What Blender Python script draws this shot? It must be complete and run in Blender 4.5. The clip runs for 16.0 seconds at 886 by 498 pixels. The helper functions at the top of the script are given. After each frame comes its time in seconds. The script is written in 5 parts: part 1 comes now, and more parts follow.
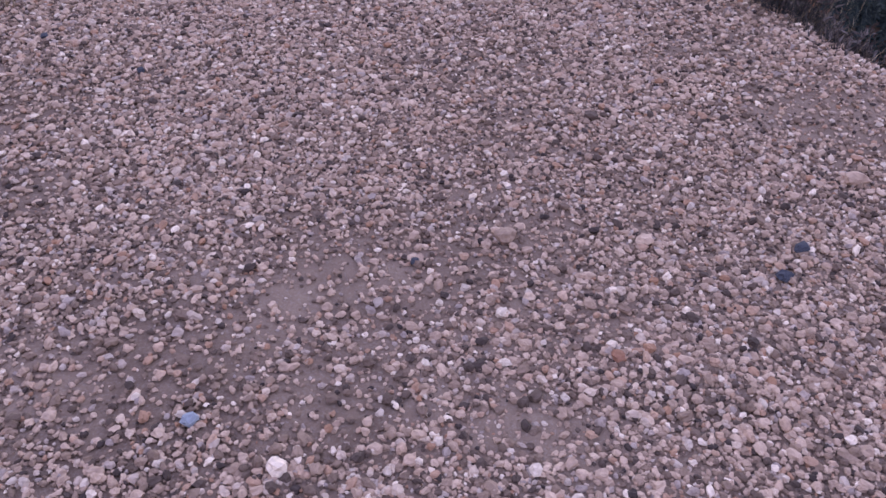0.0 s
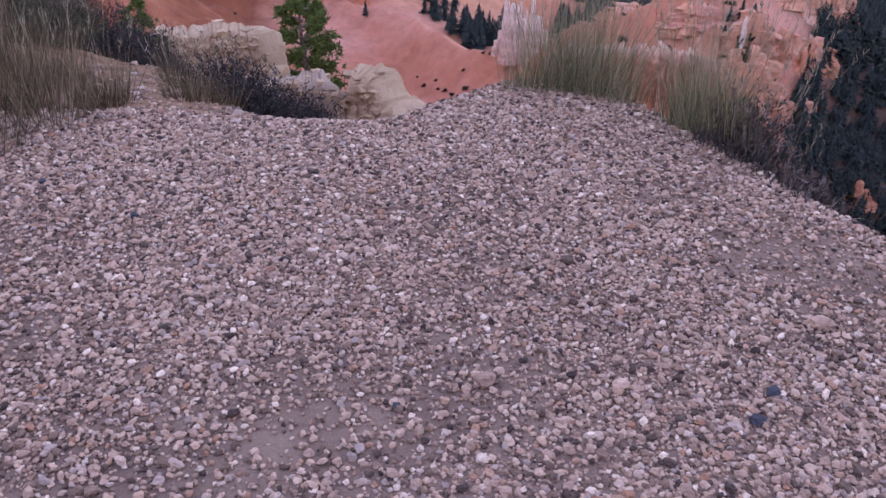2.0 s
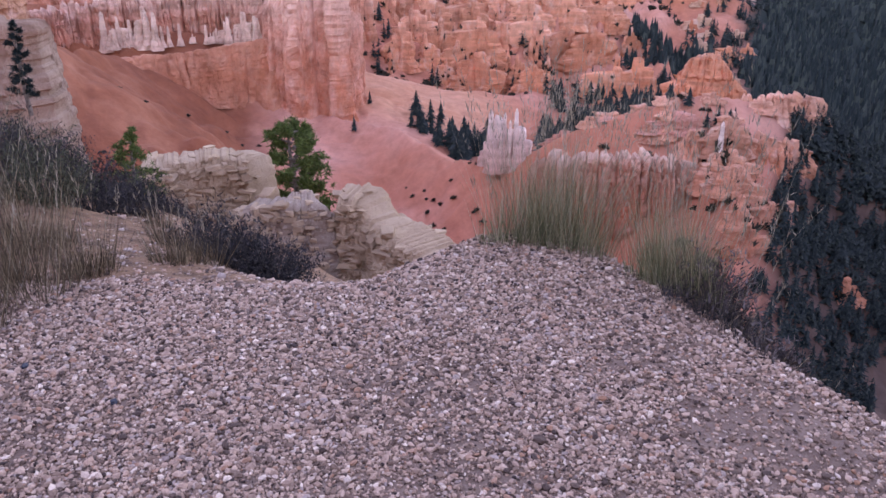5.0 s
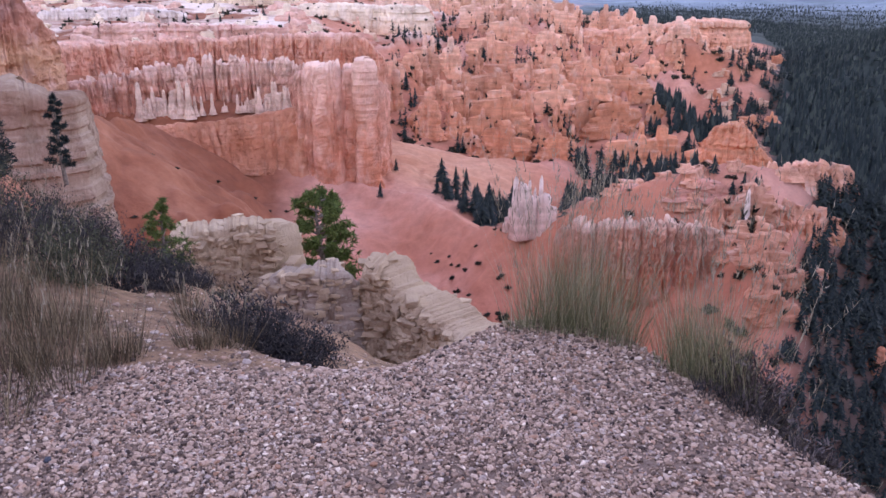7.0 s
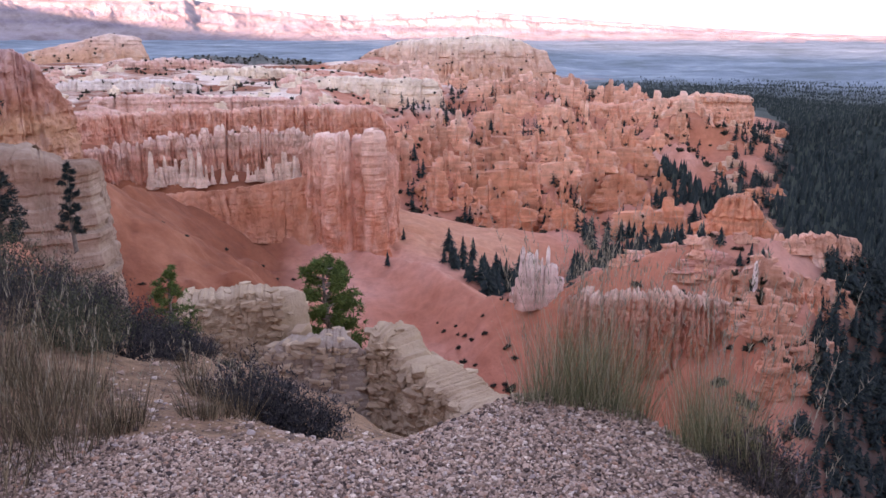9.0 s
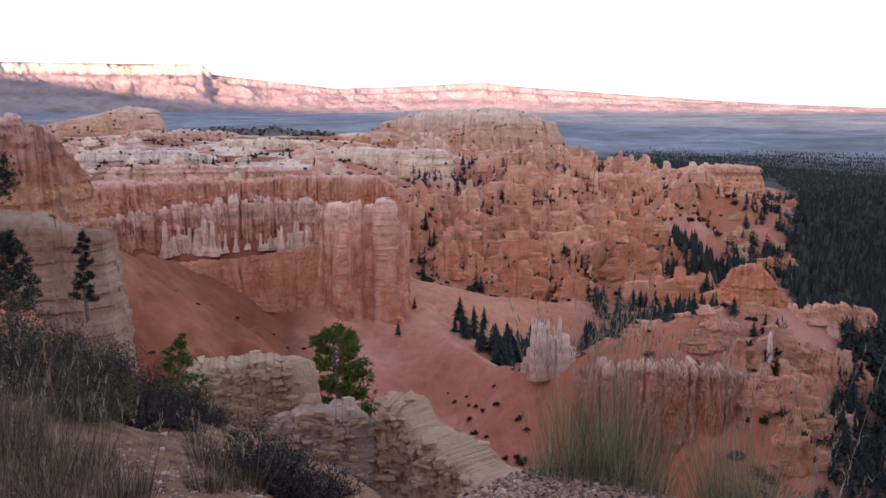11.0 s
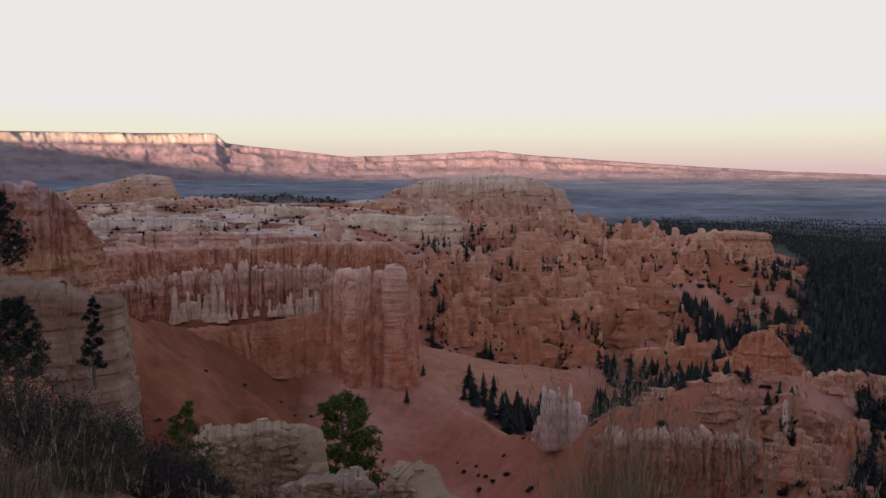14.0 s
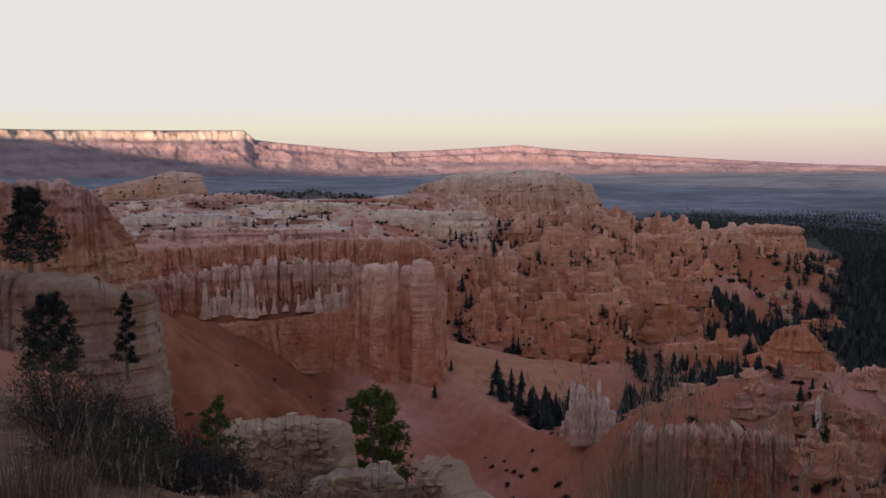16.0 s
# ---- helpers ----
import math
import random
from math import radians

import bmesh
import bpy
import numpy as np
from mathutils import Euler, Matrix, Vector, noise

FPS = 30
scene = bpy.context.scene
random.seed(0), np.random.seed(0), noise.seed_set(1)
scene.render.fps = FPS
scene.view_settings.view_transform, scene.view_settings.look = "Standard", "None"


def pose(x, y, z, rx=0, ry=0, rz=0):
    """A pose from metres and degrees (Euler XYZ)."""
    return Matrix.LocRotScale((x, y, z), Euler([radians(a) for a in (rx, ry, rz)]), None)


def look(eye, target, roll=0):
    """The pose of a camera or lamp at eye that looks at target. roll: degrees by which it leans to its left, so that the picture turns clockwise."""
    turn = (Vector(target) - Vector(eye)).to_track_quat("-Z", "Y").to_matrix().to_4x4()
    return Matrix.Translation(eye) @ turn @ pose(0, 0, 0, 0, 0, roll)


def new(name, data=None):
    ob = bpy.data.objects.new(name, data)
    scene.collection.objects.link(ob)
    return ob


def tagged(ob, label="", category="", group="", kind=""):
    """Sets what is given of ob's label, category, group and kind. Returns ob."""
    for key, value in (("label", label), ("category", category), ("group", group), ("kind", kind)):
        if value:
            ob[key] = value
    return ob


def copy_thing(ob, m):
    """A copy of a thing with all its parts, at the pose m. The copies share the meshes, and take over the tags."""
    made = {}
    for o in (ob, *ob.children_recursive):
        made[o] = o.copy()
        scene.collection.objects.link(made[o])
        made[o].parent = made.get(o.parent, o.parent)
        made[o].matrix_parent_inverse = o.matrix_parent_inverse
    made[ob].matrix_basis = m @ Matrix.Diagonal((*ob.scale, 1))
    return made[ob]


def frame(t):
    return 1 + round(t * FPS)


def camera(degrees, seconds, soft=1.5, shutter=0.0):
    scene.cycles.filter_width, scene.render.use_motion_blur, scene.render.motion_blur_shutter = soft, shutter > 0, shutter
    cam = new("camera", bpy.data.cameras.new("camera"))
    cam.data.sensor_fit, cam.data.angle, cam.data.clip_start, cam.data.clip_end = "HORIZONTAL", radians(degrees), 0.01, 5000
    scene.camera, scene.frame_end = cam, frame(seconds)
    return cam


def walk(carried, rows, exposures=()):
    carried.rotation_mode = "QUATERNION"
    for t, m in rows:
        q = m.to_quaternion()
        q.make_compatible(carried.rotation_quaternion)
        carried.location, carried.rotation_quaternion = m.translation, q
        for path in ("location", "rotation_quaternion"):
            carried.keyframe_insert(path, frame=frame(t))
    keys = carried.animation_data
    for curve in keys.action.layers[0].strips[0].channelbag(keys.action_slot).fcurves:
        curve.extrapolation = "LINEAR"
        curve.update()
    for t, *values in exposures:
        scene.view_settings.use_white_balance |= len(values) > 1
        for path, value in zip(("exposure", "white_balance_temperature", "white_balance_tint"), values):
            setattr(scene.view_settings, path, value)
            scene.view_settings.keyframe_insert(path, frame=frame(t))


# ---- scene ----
cam = camera(57.8, 16.0)
PATH = [
    (0, (-0.138, -0.205, 1.221), (-0.133, 1.29, -0.108), 0.9),
    (0.5, (-0.141, -0.213, 1.241), (-0.127, 1.36, 0.006), 0.9),
    (1, (-0.139, -0.222, 1.251), (-0.126, 1.404, 0.086), 1.1),
    (1.5, (-0.135, -0.228, 1.268), (-0.103, 1.434, 0.156), 1.5),
    (2, (-0.134, -0.234, 1.296), (-0.092, 1.454, 0.223), 1.7),
    (2.5, (-0.118, -0.239, 1.34), (-0.073, 1.471, 0.304), 1.8),
    (3, (-0.105, -0.238, 1.379), (-0.041, 1.474, 0.346), 1.8),
    (3.5, (-0.101, -0.227, 1.422), (-0.031, 1.483, 0.388), 1.5),
    (4, (-0.092, -0.232, 1.464), (-0.039, 1.518, 0.498), 1.2),
    (4.5, (-0.09, -0.218, 1.509), (-0.035, 1.568, 0.612), 1.1),
    (5, (-0.071, -0.188, 1.562), (-0.009, 1.627, 0.723), 0.3),
    (5.2, (-0.075, -0.175, 1.578), (0.014, 1.654, 0.774), 1.3),
    (7.3, (-0.08, -0.12, 1.66), (-0.083, 1.763, 0.985), -0.2),
    (7.5, (-0.081, -0.119, 1.66), (-0.08, 1.768, 0.999), -0.2),
    (8, (-0.083, -0.117, 1.66), (-0.088, 1.786, 1.046), -0.1),
    (8.5, (-0.086, -0.114, 1.66), (-0.087, 1.8, 1.078), 0.1),
    (9, (-0.088, -0.112, 1.66), (-0.104, 1.818, 1.136), 0.2),
    (9.5, (-0.09, -0.11, 1.66), (-0.11, 1.827, 1.162), 0.3),
    (10, (-0.092, -0.108, 1.66), (-0.128, 1.84, 1.209), 0.1),
    (12.5, (-0.104, -0.096, 1.66), (-0.153, 1.886, 1.4), 0.2),
    (13, (-0.106, -0.094, 1.66), (-0.16, 1.891, 1.427), 0.2),
    (13.5, (-0.109, -0.091, 1.66), (-0.17, 1.898, 1.462), 0.2),
    (14, (-0.111, -0.089, 1.66), (-0.179, 1.901, 1.467), 0.1),
    (14.5, (-0.113, -0.087, 1.66), (-0.185, 1.901, 1.448), 0.0),
    (15, (-0.115, -0.085, 1.66), (-0.189, 1.902, 1.446), 0.1),
    (15.5, (-0.118, -0.082, 1.66), (-0.217, 1.904, 1.448), -0.1),
    (16, (-0.12, -0.08, 1.66), (-0.256, 1.905, 1.455), -0.3),
]

# ---- light ----
EXPOSURES = [(0, 3.55, 8300, 62), (5, 3.66, 8300, 60), (7.5, 3.7, 8500, 57), (8.5, 3.58, 8700, 55), (10, 3.06, 9500, 53), (12.5, 2.46, 10300, 54), (14, 1.74, 10300, 54), (16, 1.68, 10300, 54)]
walk(cam, [(t, look(eye, target, roll)) for t, eye, target, roll in PATH], EXPOSURES)

SUN_AZ, SUN_EL = -152.0, 4.8          # bearing clockwise from ahead, height in degrees
world = bpy.data.worlds.new("dusk_sky")
scene.world = world
world.use_nodes = True
wn = world.node_tree
sky = wn.nodes.new("ShaderNodeTexSky")
sky.sky_type = 'NISHITA'
sky.sun_disc = False
sky.sun_elevation = radians(SUN_EL)
sky.sun_rotation = radians(SUN_AZ)
sky.altitude = 2400
sky.dust_density = 0.6
sky.ozone_density = 1.4
back = wn.nodes["Background"]
back.inputs["Strength"].default_value = 0.15
veil = wn.nodes.new("ShaderNodeMix")             # thin even haze: no part of the sky outshines it
veil.data_type, veil.blend_type = 'RGBA', 'DARKEN'
veil.inputs[0].default_value = 1.0
veil.inputs[7].default_value = (0.99, 1.76, 2.08, 1)
wn.links.new(sky.outputs[0], veil.inputs[6])
way = wn.nodes.new("ShaderNodeTexCoord")
sep = wn.nodes.new("ShaderNodeSeparateXYZ")
wn.links.new(way.outputs["Generated"], sep.inputs[0])
belt = wn.nodes.new("ShaderNodeValToRGB")        # the earth's shadow rising: pink below, pale yellow above
for el, (at, col) in zip([belt.color_ramp.elements[0], belt.color_ramp.elements[1], belt.color_ramp.elements.new(0.5), belt.color_ramp.elements.new(0.6)],
                         [(0.0, (0.95, 0.62, 0.62, 1)), (0.022, (1.0, 0.74, 0.69, 1)), (0.046, (1.04, 1.0, 0.80, 1)), (0.075, (1.0, 1.0, 1.0, 1))]):
    el.position, el.color = at, col
wn.links.new(sep.outputs[2], belt.inputs[0])
tint = wn.nodes.new("ShaderNodeMix")
tint.data_type, tint.blend_type = 'RGBA', 'MULTIPLY'
tint.inputs[0].default_value = 1.0
wn.links.new(veil.outputs[2], tint.inputs[6])
wn.links.new(belt.outputs[0], tint.inputs[7])
wn.links.new(tint.outputs[2], back.inputs[0])
sun = new("sun", bpy.data.lights.new("sun", 'SUN'))
sun.data.energy, sun.data.angle, sun.data.color = 2.3, radians(0.5), (1.0, 0.88, 0.79)
sa, se = radians(SUN_AZ), radians(SUN_EL)
sun.matrix_world = look((0, 0, 50), (-math.sin(sa) * math.cos(se), -math.cos(sa) * math.cos(se), 50 - math.sin(se)))


# ---- materials ----
def material(name, build):
    m = bpy.data.materials.new(name)
    m.use_nodes = True
    nt = m.node_tree
    bsdf = nt.nodes["Principled BSDF"]
    bsdf.inputs["Specular IOR Level"].default_value = 0.2
    build(nt, bsdf)
    return m


def node(nt, kind, **inputs):
    n = nt.nodes.new("ShaderNode" + kind)
    for k, v in inputs.items():
        n.inputs[k.replace("_", " ")].default_value = v
    return n


def ramp(nt, source, stops):
    r = nt.nodes.new("ShaderNodeValToRGB")
    e = r.color_ramp.elements
    while len(e) < len(stops):
        e.new(0.5)
    for el, (p, c) in zip(e, stops):
        el.position, el.color = p, (*c, 1)
    nt.links.new(source, r.inputs[0])
    return r.outputs[0]


def noise_tex(nt, vec, scale, detail=4.0, rough=0.55, squash=(1, 1, 1)):
    if squash != (1, 1, 1):
        mp = nt.nodes.new("ShaderNodeMapping")
        mp.inputs["Scale"].default_value = squash
        nt.links.new(vec, mp.inputs[0])
        vec = mp.outputs[0]
    n = node(nt, "TexNoise", Scale=scale, Detail=detail, Roughness=rough)
    nt.links.new(vec, n.inputs["Vector"])
    return n.outputs[0]


def math_node(nt, op, a, b):
    n = nt.nodes.new("ShaderNodeMath")
    n.operation = op
    for i, v in enumerate((a, b)):
        if isinstance(v, (int, float)):
            n.inputs[i].default_value = v
        else:
            nt.links.new(v, n.inputs[i])
    return n.outputs[0]


def mix_col(nt, fac, a, b, mode='MIX'):
    n = nt.nodes.new("ShaderNodeMix")
    n.data_type, n.blend_type = 'RGBA', mode
    for i, v in ((0, fac), (6, a), (7, b)):
        if isinstance(v, (int, float)):
            n.inputs[i].default_value = v
        elif isinstance(v, tuple):
            n.inputs[i].default_value = (*v, 1)
        else:
            nt.links.new(v, n.inputs[i])
    return n.outputs[2]


def bump(nt, bsdf, height, strength, distance):
    b = node(nt, "Bump", Strength=strength, Distance=distance)
    nt.links.new(height, b.inputs["Height"])
    nt.links.new(b.outputs[0], bsdf.inputs["Normal"])


def position(nt):
    return nt.nodes.new("ShaderNodeNewGeometry").outputs["Position"]


def strata(stops, low, high, unit=1.0, wear=(0.25, 0.14, 0.09), pale=(0.70, 0.58, 0.50), pale_from=0.62, tint=0.0):
    """Layered sandstone: bands by height between low and high, streaks down the face, blotches."""
    def build(nt, bsdf):
        p = position(nt)
        sep = nt.nodes.new("ShaderNodeSeparateXYZ")
        nt.links.new(p, sep.inputs[0])
        warp = noise_tex(nt, p, 0.03 / unit, 3)
        h = math_node(nt, 'ADD', sep.outputs[2], math_node(nt, 'MULTIPLY', math_node(nt, 'SUBTRACT', warp, 0.5), (high - low) * 0.45))
        h = math_node(nt, 'DIVIDE', math_node(nt, 'SUBTRACT', h, low), high - low)
        c = ramp(nt, h, stops)
        thin = noise_tex(nt, p, 0.5 / unit, 3, squash=(0.05, 0.05, 1.0))
        c = mix_col(nt, ramp(nt, thin, [(0.42, (0, 0, 0)), (0.66, (0.28, 0.28, 0.28))]), c, wear)
        streak = noise_tex(nt, p, 0.20 / unit, 6, 0.62, squash=(1.0, 1.0, 0.5))
        c = mix_col(nt, ramp(nt, streak, [(pale_from - 0.1, (0, 0, 0)), (pale_from + 0.14, (0.5, 0.5, 0.5))]), c, pale)
        blotch = noise_tex(nt, p, 0.14 / unit, 8, 0.72)
        c = mix_col(nt, 0.8, c, ramp(nt, blotch, [(0.32, (0.62, 0.54, 0.50)), (0.5, (1.0, 0.98, 0.97)), (0.68, (1.25, 1.27, 1.30))]), 'MULTIPLY')
        own = nt.nodes.new("ShaderNodeObjectInfo").outputs["Random"]
        c = mix_col(nt, tint, c, ramp(nt, own, [(0.0, (0.68, 0.60, 0.56)), (0.35, (0.95, 0.92, 0.90)), (0.75, (1.05, 1.06, 1.06)), (1.0, (1.18, 1.30, 1.36))]), 'MULTIPLY')
        nt.links.new(c, bsdf.inputs["Base Color"])
        bsdf.inputs["Roughness"].default_value = 0.95
        bump(nt, bsdf, noise_tex(nt, p, 0.7 / unit, 6, 0.7), 0.8, 1.2 * unit)
    return build


ORANGE = [(0.0, (0.673, 0.232, 0.125)), (0.35, (0.74, 0.29, 0.171)), (0.7, (0.774, 0.379, 0.262)), (1.0, (0.853, 0.559, 0.46))]
PINK = [(0.0, (0.628, 0.253, 0.177)), (0.4, (0.684, 0.316, 0.245)), (0.75, (0.763, 0.453, 0.375)), (1.0, (0.853, 0.632, 0.553))]
WHITE = [(0.0, (0.657, 0.31, 0.218)), (0.3, (0.796, 0.517, 0.402)), (1.0, (0.86, 0.649, 0.524))]
rock_orange = material("orange_sandstone", strata(ORANGE, -110, -30))
rock_pink = material("pink_sandstone", strata(PINK, -75, -28))
rock_white = material("white_limestone", strata(WHITE, -66, -42))
rock_hoodoo = material("hoodoo_sandstone", strata(ORANGE, -110, -35, tint=0.8))
rock_wall_mat = material("streaked_sandstone", strata([(0.0, (0.628, 0.213, 0.119)), (0.4, (0.684, 0.273, 0.175)), (0.66, (0.763, 0.388, 0.286)), (0.85, (0.853, 0.562, 0.46)), (1.0, (0.86, 0.649, 0.551))], -88, -30, 1.0, (0.494, 0.175, 0.111), (0.807, 0.504, 0.404), 0.5))
rock_heads = material("pale_headed_sandstone", strata([(0.0, (0.612, 0.223, 0.138)), (0.45, (0.655, 0.288, 0.199)), (0.7, (0.764, 0.465, 0.372)), (1.0, (0.851, 0.614, 0.518))], -66, -34))
rock_castle = material("pinkish_white_limestone", strata([(0.0, (0.58, 0.279, 0.207)), (0.35, (0.72, 0.484, 0.405)), (1.0, (0.84, 0.688, 0.621))], -82, -64))
rock_pale = material("pale_pink_sandstone", strata([(0.0, (0.54, 0.25, 0.17)), (0.35, (0.60, 0.36, 0.28)), (0.7, (0.70, 0.53, 0.46)), (1.0, (0.74, 0.62, 0.56))], -64, -40))
rock_red = material("red_sandstone", strata([(0.0, (0.428, 0.134, 0.0672)), (0.5, (0.51, 0.178, 0.103)), (0.8, (0.592, 0.294, 0.205)), (1.0, (0.755, 0.516, 0.403))], -98, -63))
rock_tan = material("tan_cliff_rock", strata([(0.0, (0.372, 0.246, 0.183)), (0.6, (0.405, 0.273, 0.205)), (0.78, (0.311, 0.173, 0.12)), (0.9, (0.372, 0.237, 0.171)), (1.0, (0.414, 0.282, 0.213))], -15, -5, 0.25, (0.29, 0.173, 0.123), (0.518, 0.382, 0.29)))
rock_alcove = material("rust_red_sandstone", strata([(0.0, (0.561, 0.227, 0.137)), (0.45, (0.516, 0.174, 0.094)), (0.7, (0.583, 0.221, 0.131)), (1.0, (0.617, 0.264, 0.171))], -82, -56, 1.0, (0.404, 0.148, 0.0888), (0.673, 0.379, 0.271), 0.6))
rock_fin = material("banded_rust_sandstone", strata([(0.0, (0.583, 0.28, 0.176)), (0.3, (0.636, 0.336, 0.203)), (0.5, (0.53, 0.224, 0.149)), (0.75, (0.572, 0.28, 0.223)), (1.0, (0.7, 0.47, 0.446))], -45, 2, 1.0, (0.403, 0.179, 0.135), (0.7, 0.515, 0.499), 0.6))
rock_rust = material("rust_and_pink_sandstone", strata([(0.0, (0.606, 0.264, 0.177)), (0.5, (0.628, 0.253, 0.167)), (0.8, (0.695, 0.327, 0.23)), (1.0, (0.807, 0.506, 0.418))], -64, -32, 1.0, (0.471, 0.19, 0.125), (0.785, 0.548, 0.46), 0.58))
rock_mesa = material("mesa_sandstone", strata([(0.0, (0.561, 0.232, 0.137)), (0.45, (0.651, 0.338, 0.22)), (0.75, (0.718, 0.433, 0.335)), (1.0, (0.774, 0.538, 0.449))], -90, -5, 3.0, (0.505, 0.232, 0.147)))
rock_cap = material("pale_capped_sandstone", strata([(0.0, (0.6, 0.304, 0.206)), (0.35, (0.66, 0.377, 0.275)), (0.6, (0.7, 0.442, 0.335)), (0.8, (0.8, 0.626, 0.499)), (1.0, (0.82, 0.662, 0.533))], -68, -4, 2.5, (0.5, 0.248, 0.163)))
rock_bench = material("cream_limestone", strata([(0.0, (0.64, 0.365, 0.248)), (0.4, (0.78, 0.584, 0.447)), (1.0, (0.84, 0.693, 0.555))], -62, -38, 2.0, (0.55, 0.319, 0.215)))
# pink and cream bands, greyed toward violet to paint in the distance haze
rock_far = material("far_cliff_rock_with_haze", strata([(0.0, (0.264, 0.216, 0.239)), (0.2, (0.368, 0.294, 0.286)), (0.3, (0.248, 0.202, 0.228)), (0.42, (0.384, 0.294, 0.281)), (0.52, (0.256, 0.212, 0.239)), (0.64, (0.4, 0.313, 0.297)), (0.72, (0.272, 0.23, 0.249)), (0.82, (0.528, 0.497, 0.403)), (0.94, (0.544, 0.524, 0.424)), (1.0, (0.16, 0.161, 0.17))], -50, 215, 16.0, (0.2, 0.175, 0.201), (0.464, 0.405, 0.382)))

# badland bands whose blue-grey cast is air haze put into the colour
rock_foot = material("far_badland_soil_with_haze", strata([(0.0, (0.176, 0.175, 0.212)), (0.18, (0.352, 0.294, 0.286)), (0.35, (0.232, 0.207, 0.233)), (0.55, (0.336, 0.267, 0.26)), (0.75, (0.264, 0.225, 0.244)), (1.0, (0.304, 0.258, 0.265))], -50, 105, 12.0, (0.176, 0.166, 0.201), (0.464, 0.405, 0.382)))
wooded = material("wooded_hill_soil", strata([(0.0, (0.20, 0.19, 0.17)), (0.5, (0.10, 0.12, 0.11)), (1.0, (0.13, 0.14, 0.13))], -80, -20, 4.0, (0.05, 0.06, 0.06), (0.34, 0.29, 0.25), 0.6))


def near_rock(nt, bsdf):
    p = position(nt)
    c = ramp(nt, noise_tex(nt, p, 0.36, 5, 0.6), [(0.3, (0.347, 0.222, 0.149)), (0.5, (0.444, 0.307, 0.213)), (0.7, (0.517, 0.385, 0.283))])
    c = mix_col(nt, ramp(nt, noise_tex(nt, p, 3, 4), [(0.5, (0, 0, 0)), (0.68, (0.5, 0.5, 0.5))]), c, (0.36, 0.24, 0.16))
    c = mix_col(nt, ramp(nt, noise_tex(nt, p, 1.1, 3, squash=(0.5, 0.5, 2.2)), [(0.56, (0, 0, 0)), (0.7, (0.45, 0.45, 0.45))]), c, (0.48, 0.34, 0.22))
    joints = node(nt, "TexVoronoi", Scale=3.4, Randomness=0.9)
    joints.feature = 'DISTANCE_TO_EDGE'
    flat = nt.nodes.new("ShaderNodeMapping")
    flat.inputs["Scale"].default_value = (0.75, 0.75, 1.5)
    nt.links.new(p, flat.inputs[0])
    nt.links.new(flat.outputs[0], joints.inputs["Vector"])
    seam = ramp(nt, joints.outputs["Distance"], [(0.0, (0, 0, 0)), (0.10, (1, 1, 1))])
    own = nt.nodes.new("ShaderNodeObjectInfo").outputs["Random"]
    c = mix_col(nt, 0.7, c, ramp(nt, own, [(0.0, (0.70, 0.62, 0.54)), (0.4, (1.0, 0.94, 0.86)), (1.0, (1.25, 1.2, 1.1))]), 'MULTIPLY')
    nt.links.new(c, bsdf.inputs["Base Color"])
    bsdf.inputs["Roughness"].default_value = 0.95
    h = math_node(nt, 'ADD', noise_tex(nt, p, 2.2, 7, 0.7), math_node(nt, 'MULTIPLY', noise_tex(nt, p, 11, 3), 0.3))
    h = math_node(nt, 'ADD', h, math_node(nt, 'MULTIPLY', seam, 0.10))
    bump(nt, bsdf, h, 0.9, 0.12)


limestone = material("weathered_limestone", near_rock)


def stony(nt, bsdf):
    p = position(nt)
    c = ramp(nt, noise_tex(nt, p, 0.9, 6, 0.65), [(0.3, (0.252, 0.158, 0.112)), (0.5, (0.333, 0.23, 0.171)), (0.7, (0.4, 0.295, 0.224))])
    c = mix_col(nt, ramp(nt, noise_tex(nt, p, 7, 4, 0.6), [(0.55, (0, 0, 0)), (0.66, (0.8, 0.8, 0.8))]), c, (0.44, 0.35, 0.28))
    nt.links.new(c, bsdf.inputs["Base Color"])
    bsdf.inputs["Roughness"].default_value = 0.95
    bump(nt, bsdf, noise_tex(nt, p, 6, 6, 0.7), 0.9, 0.08)


stony_soil = material("tan_stony_soil", stony)


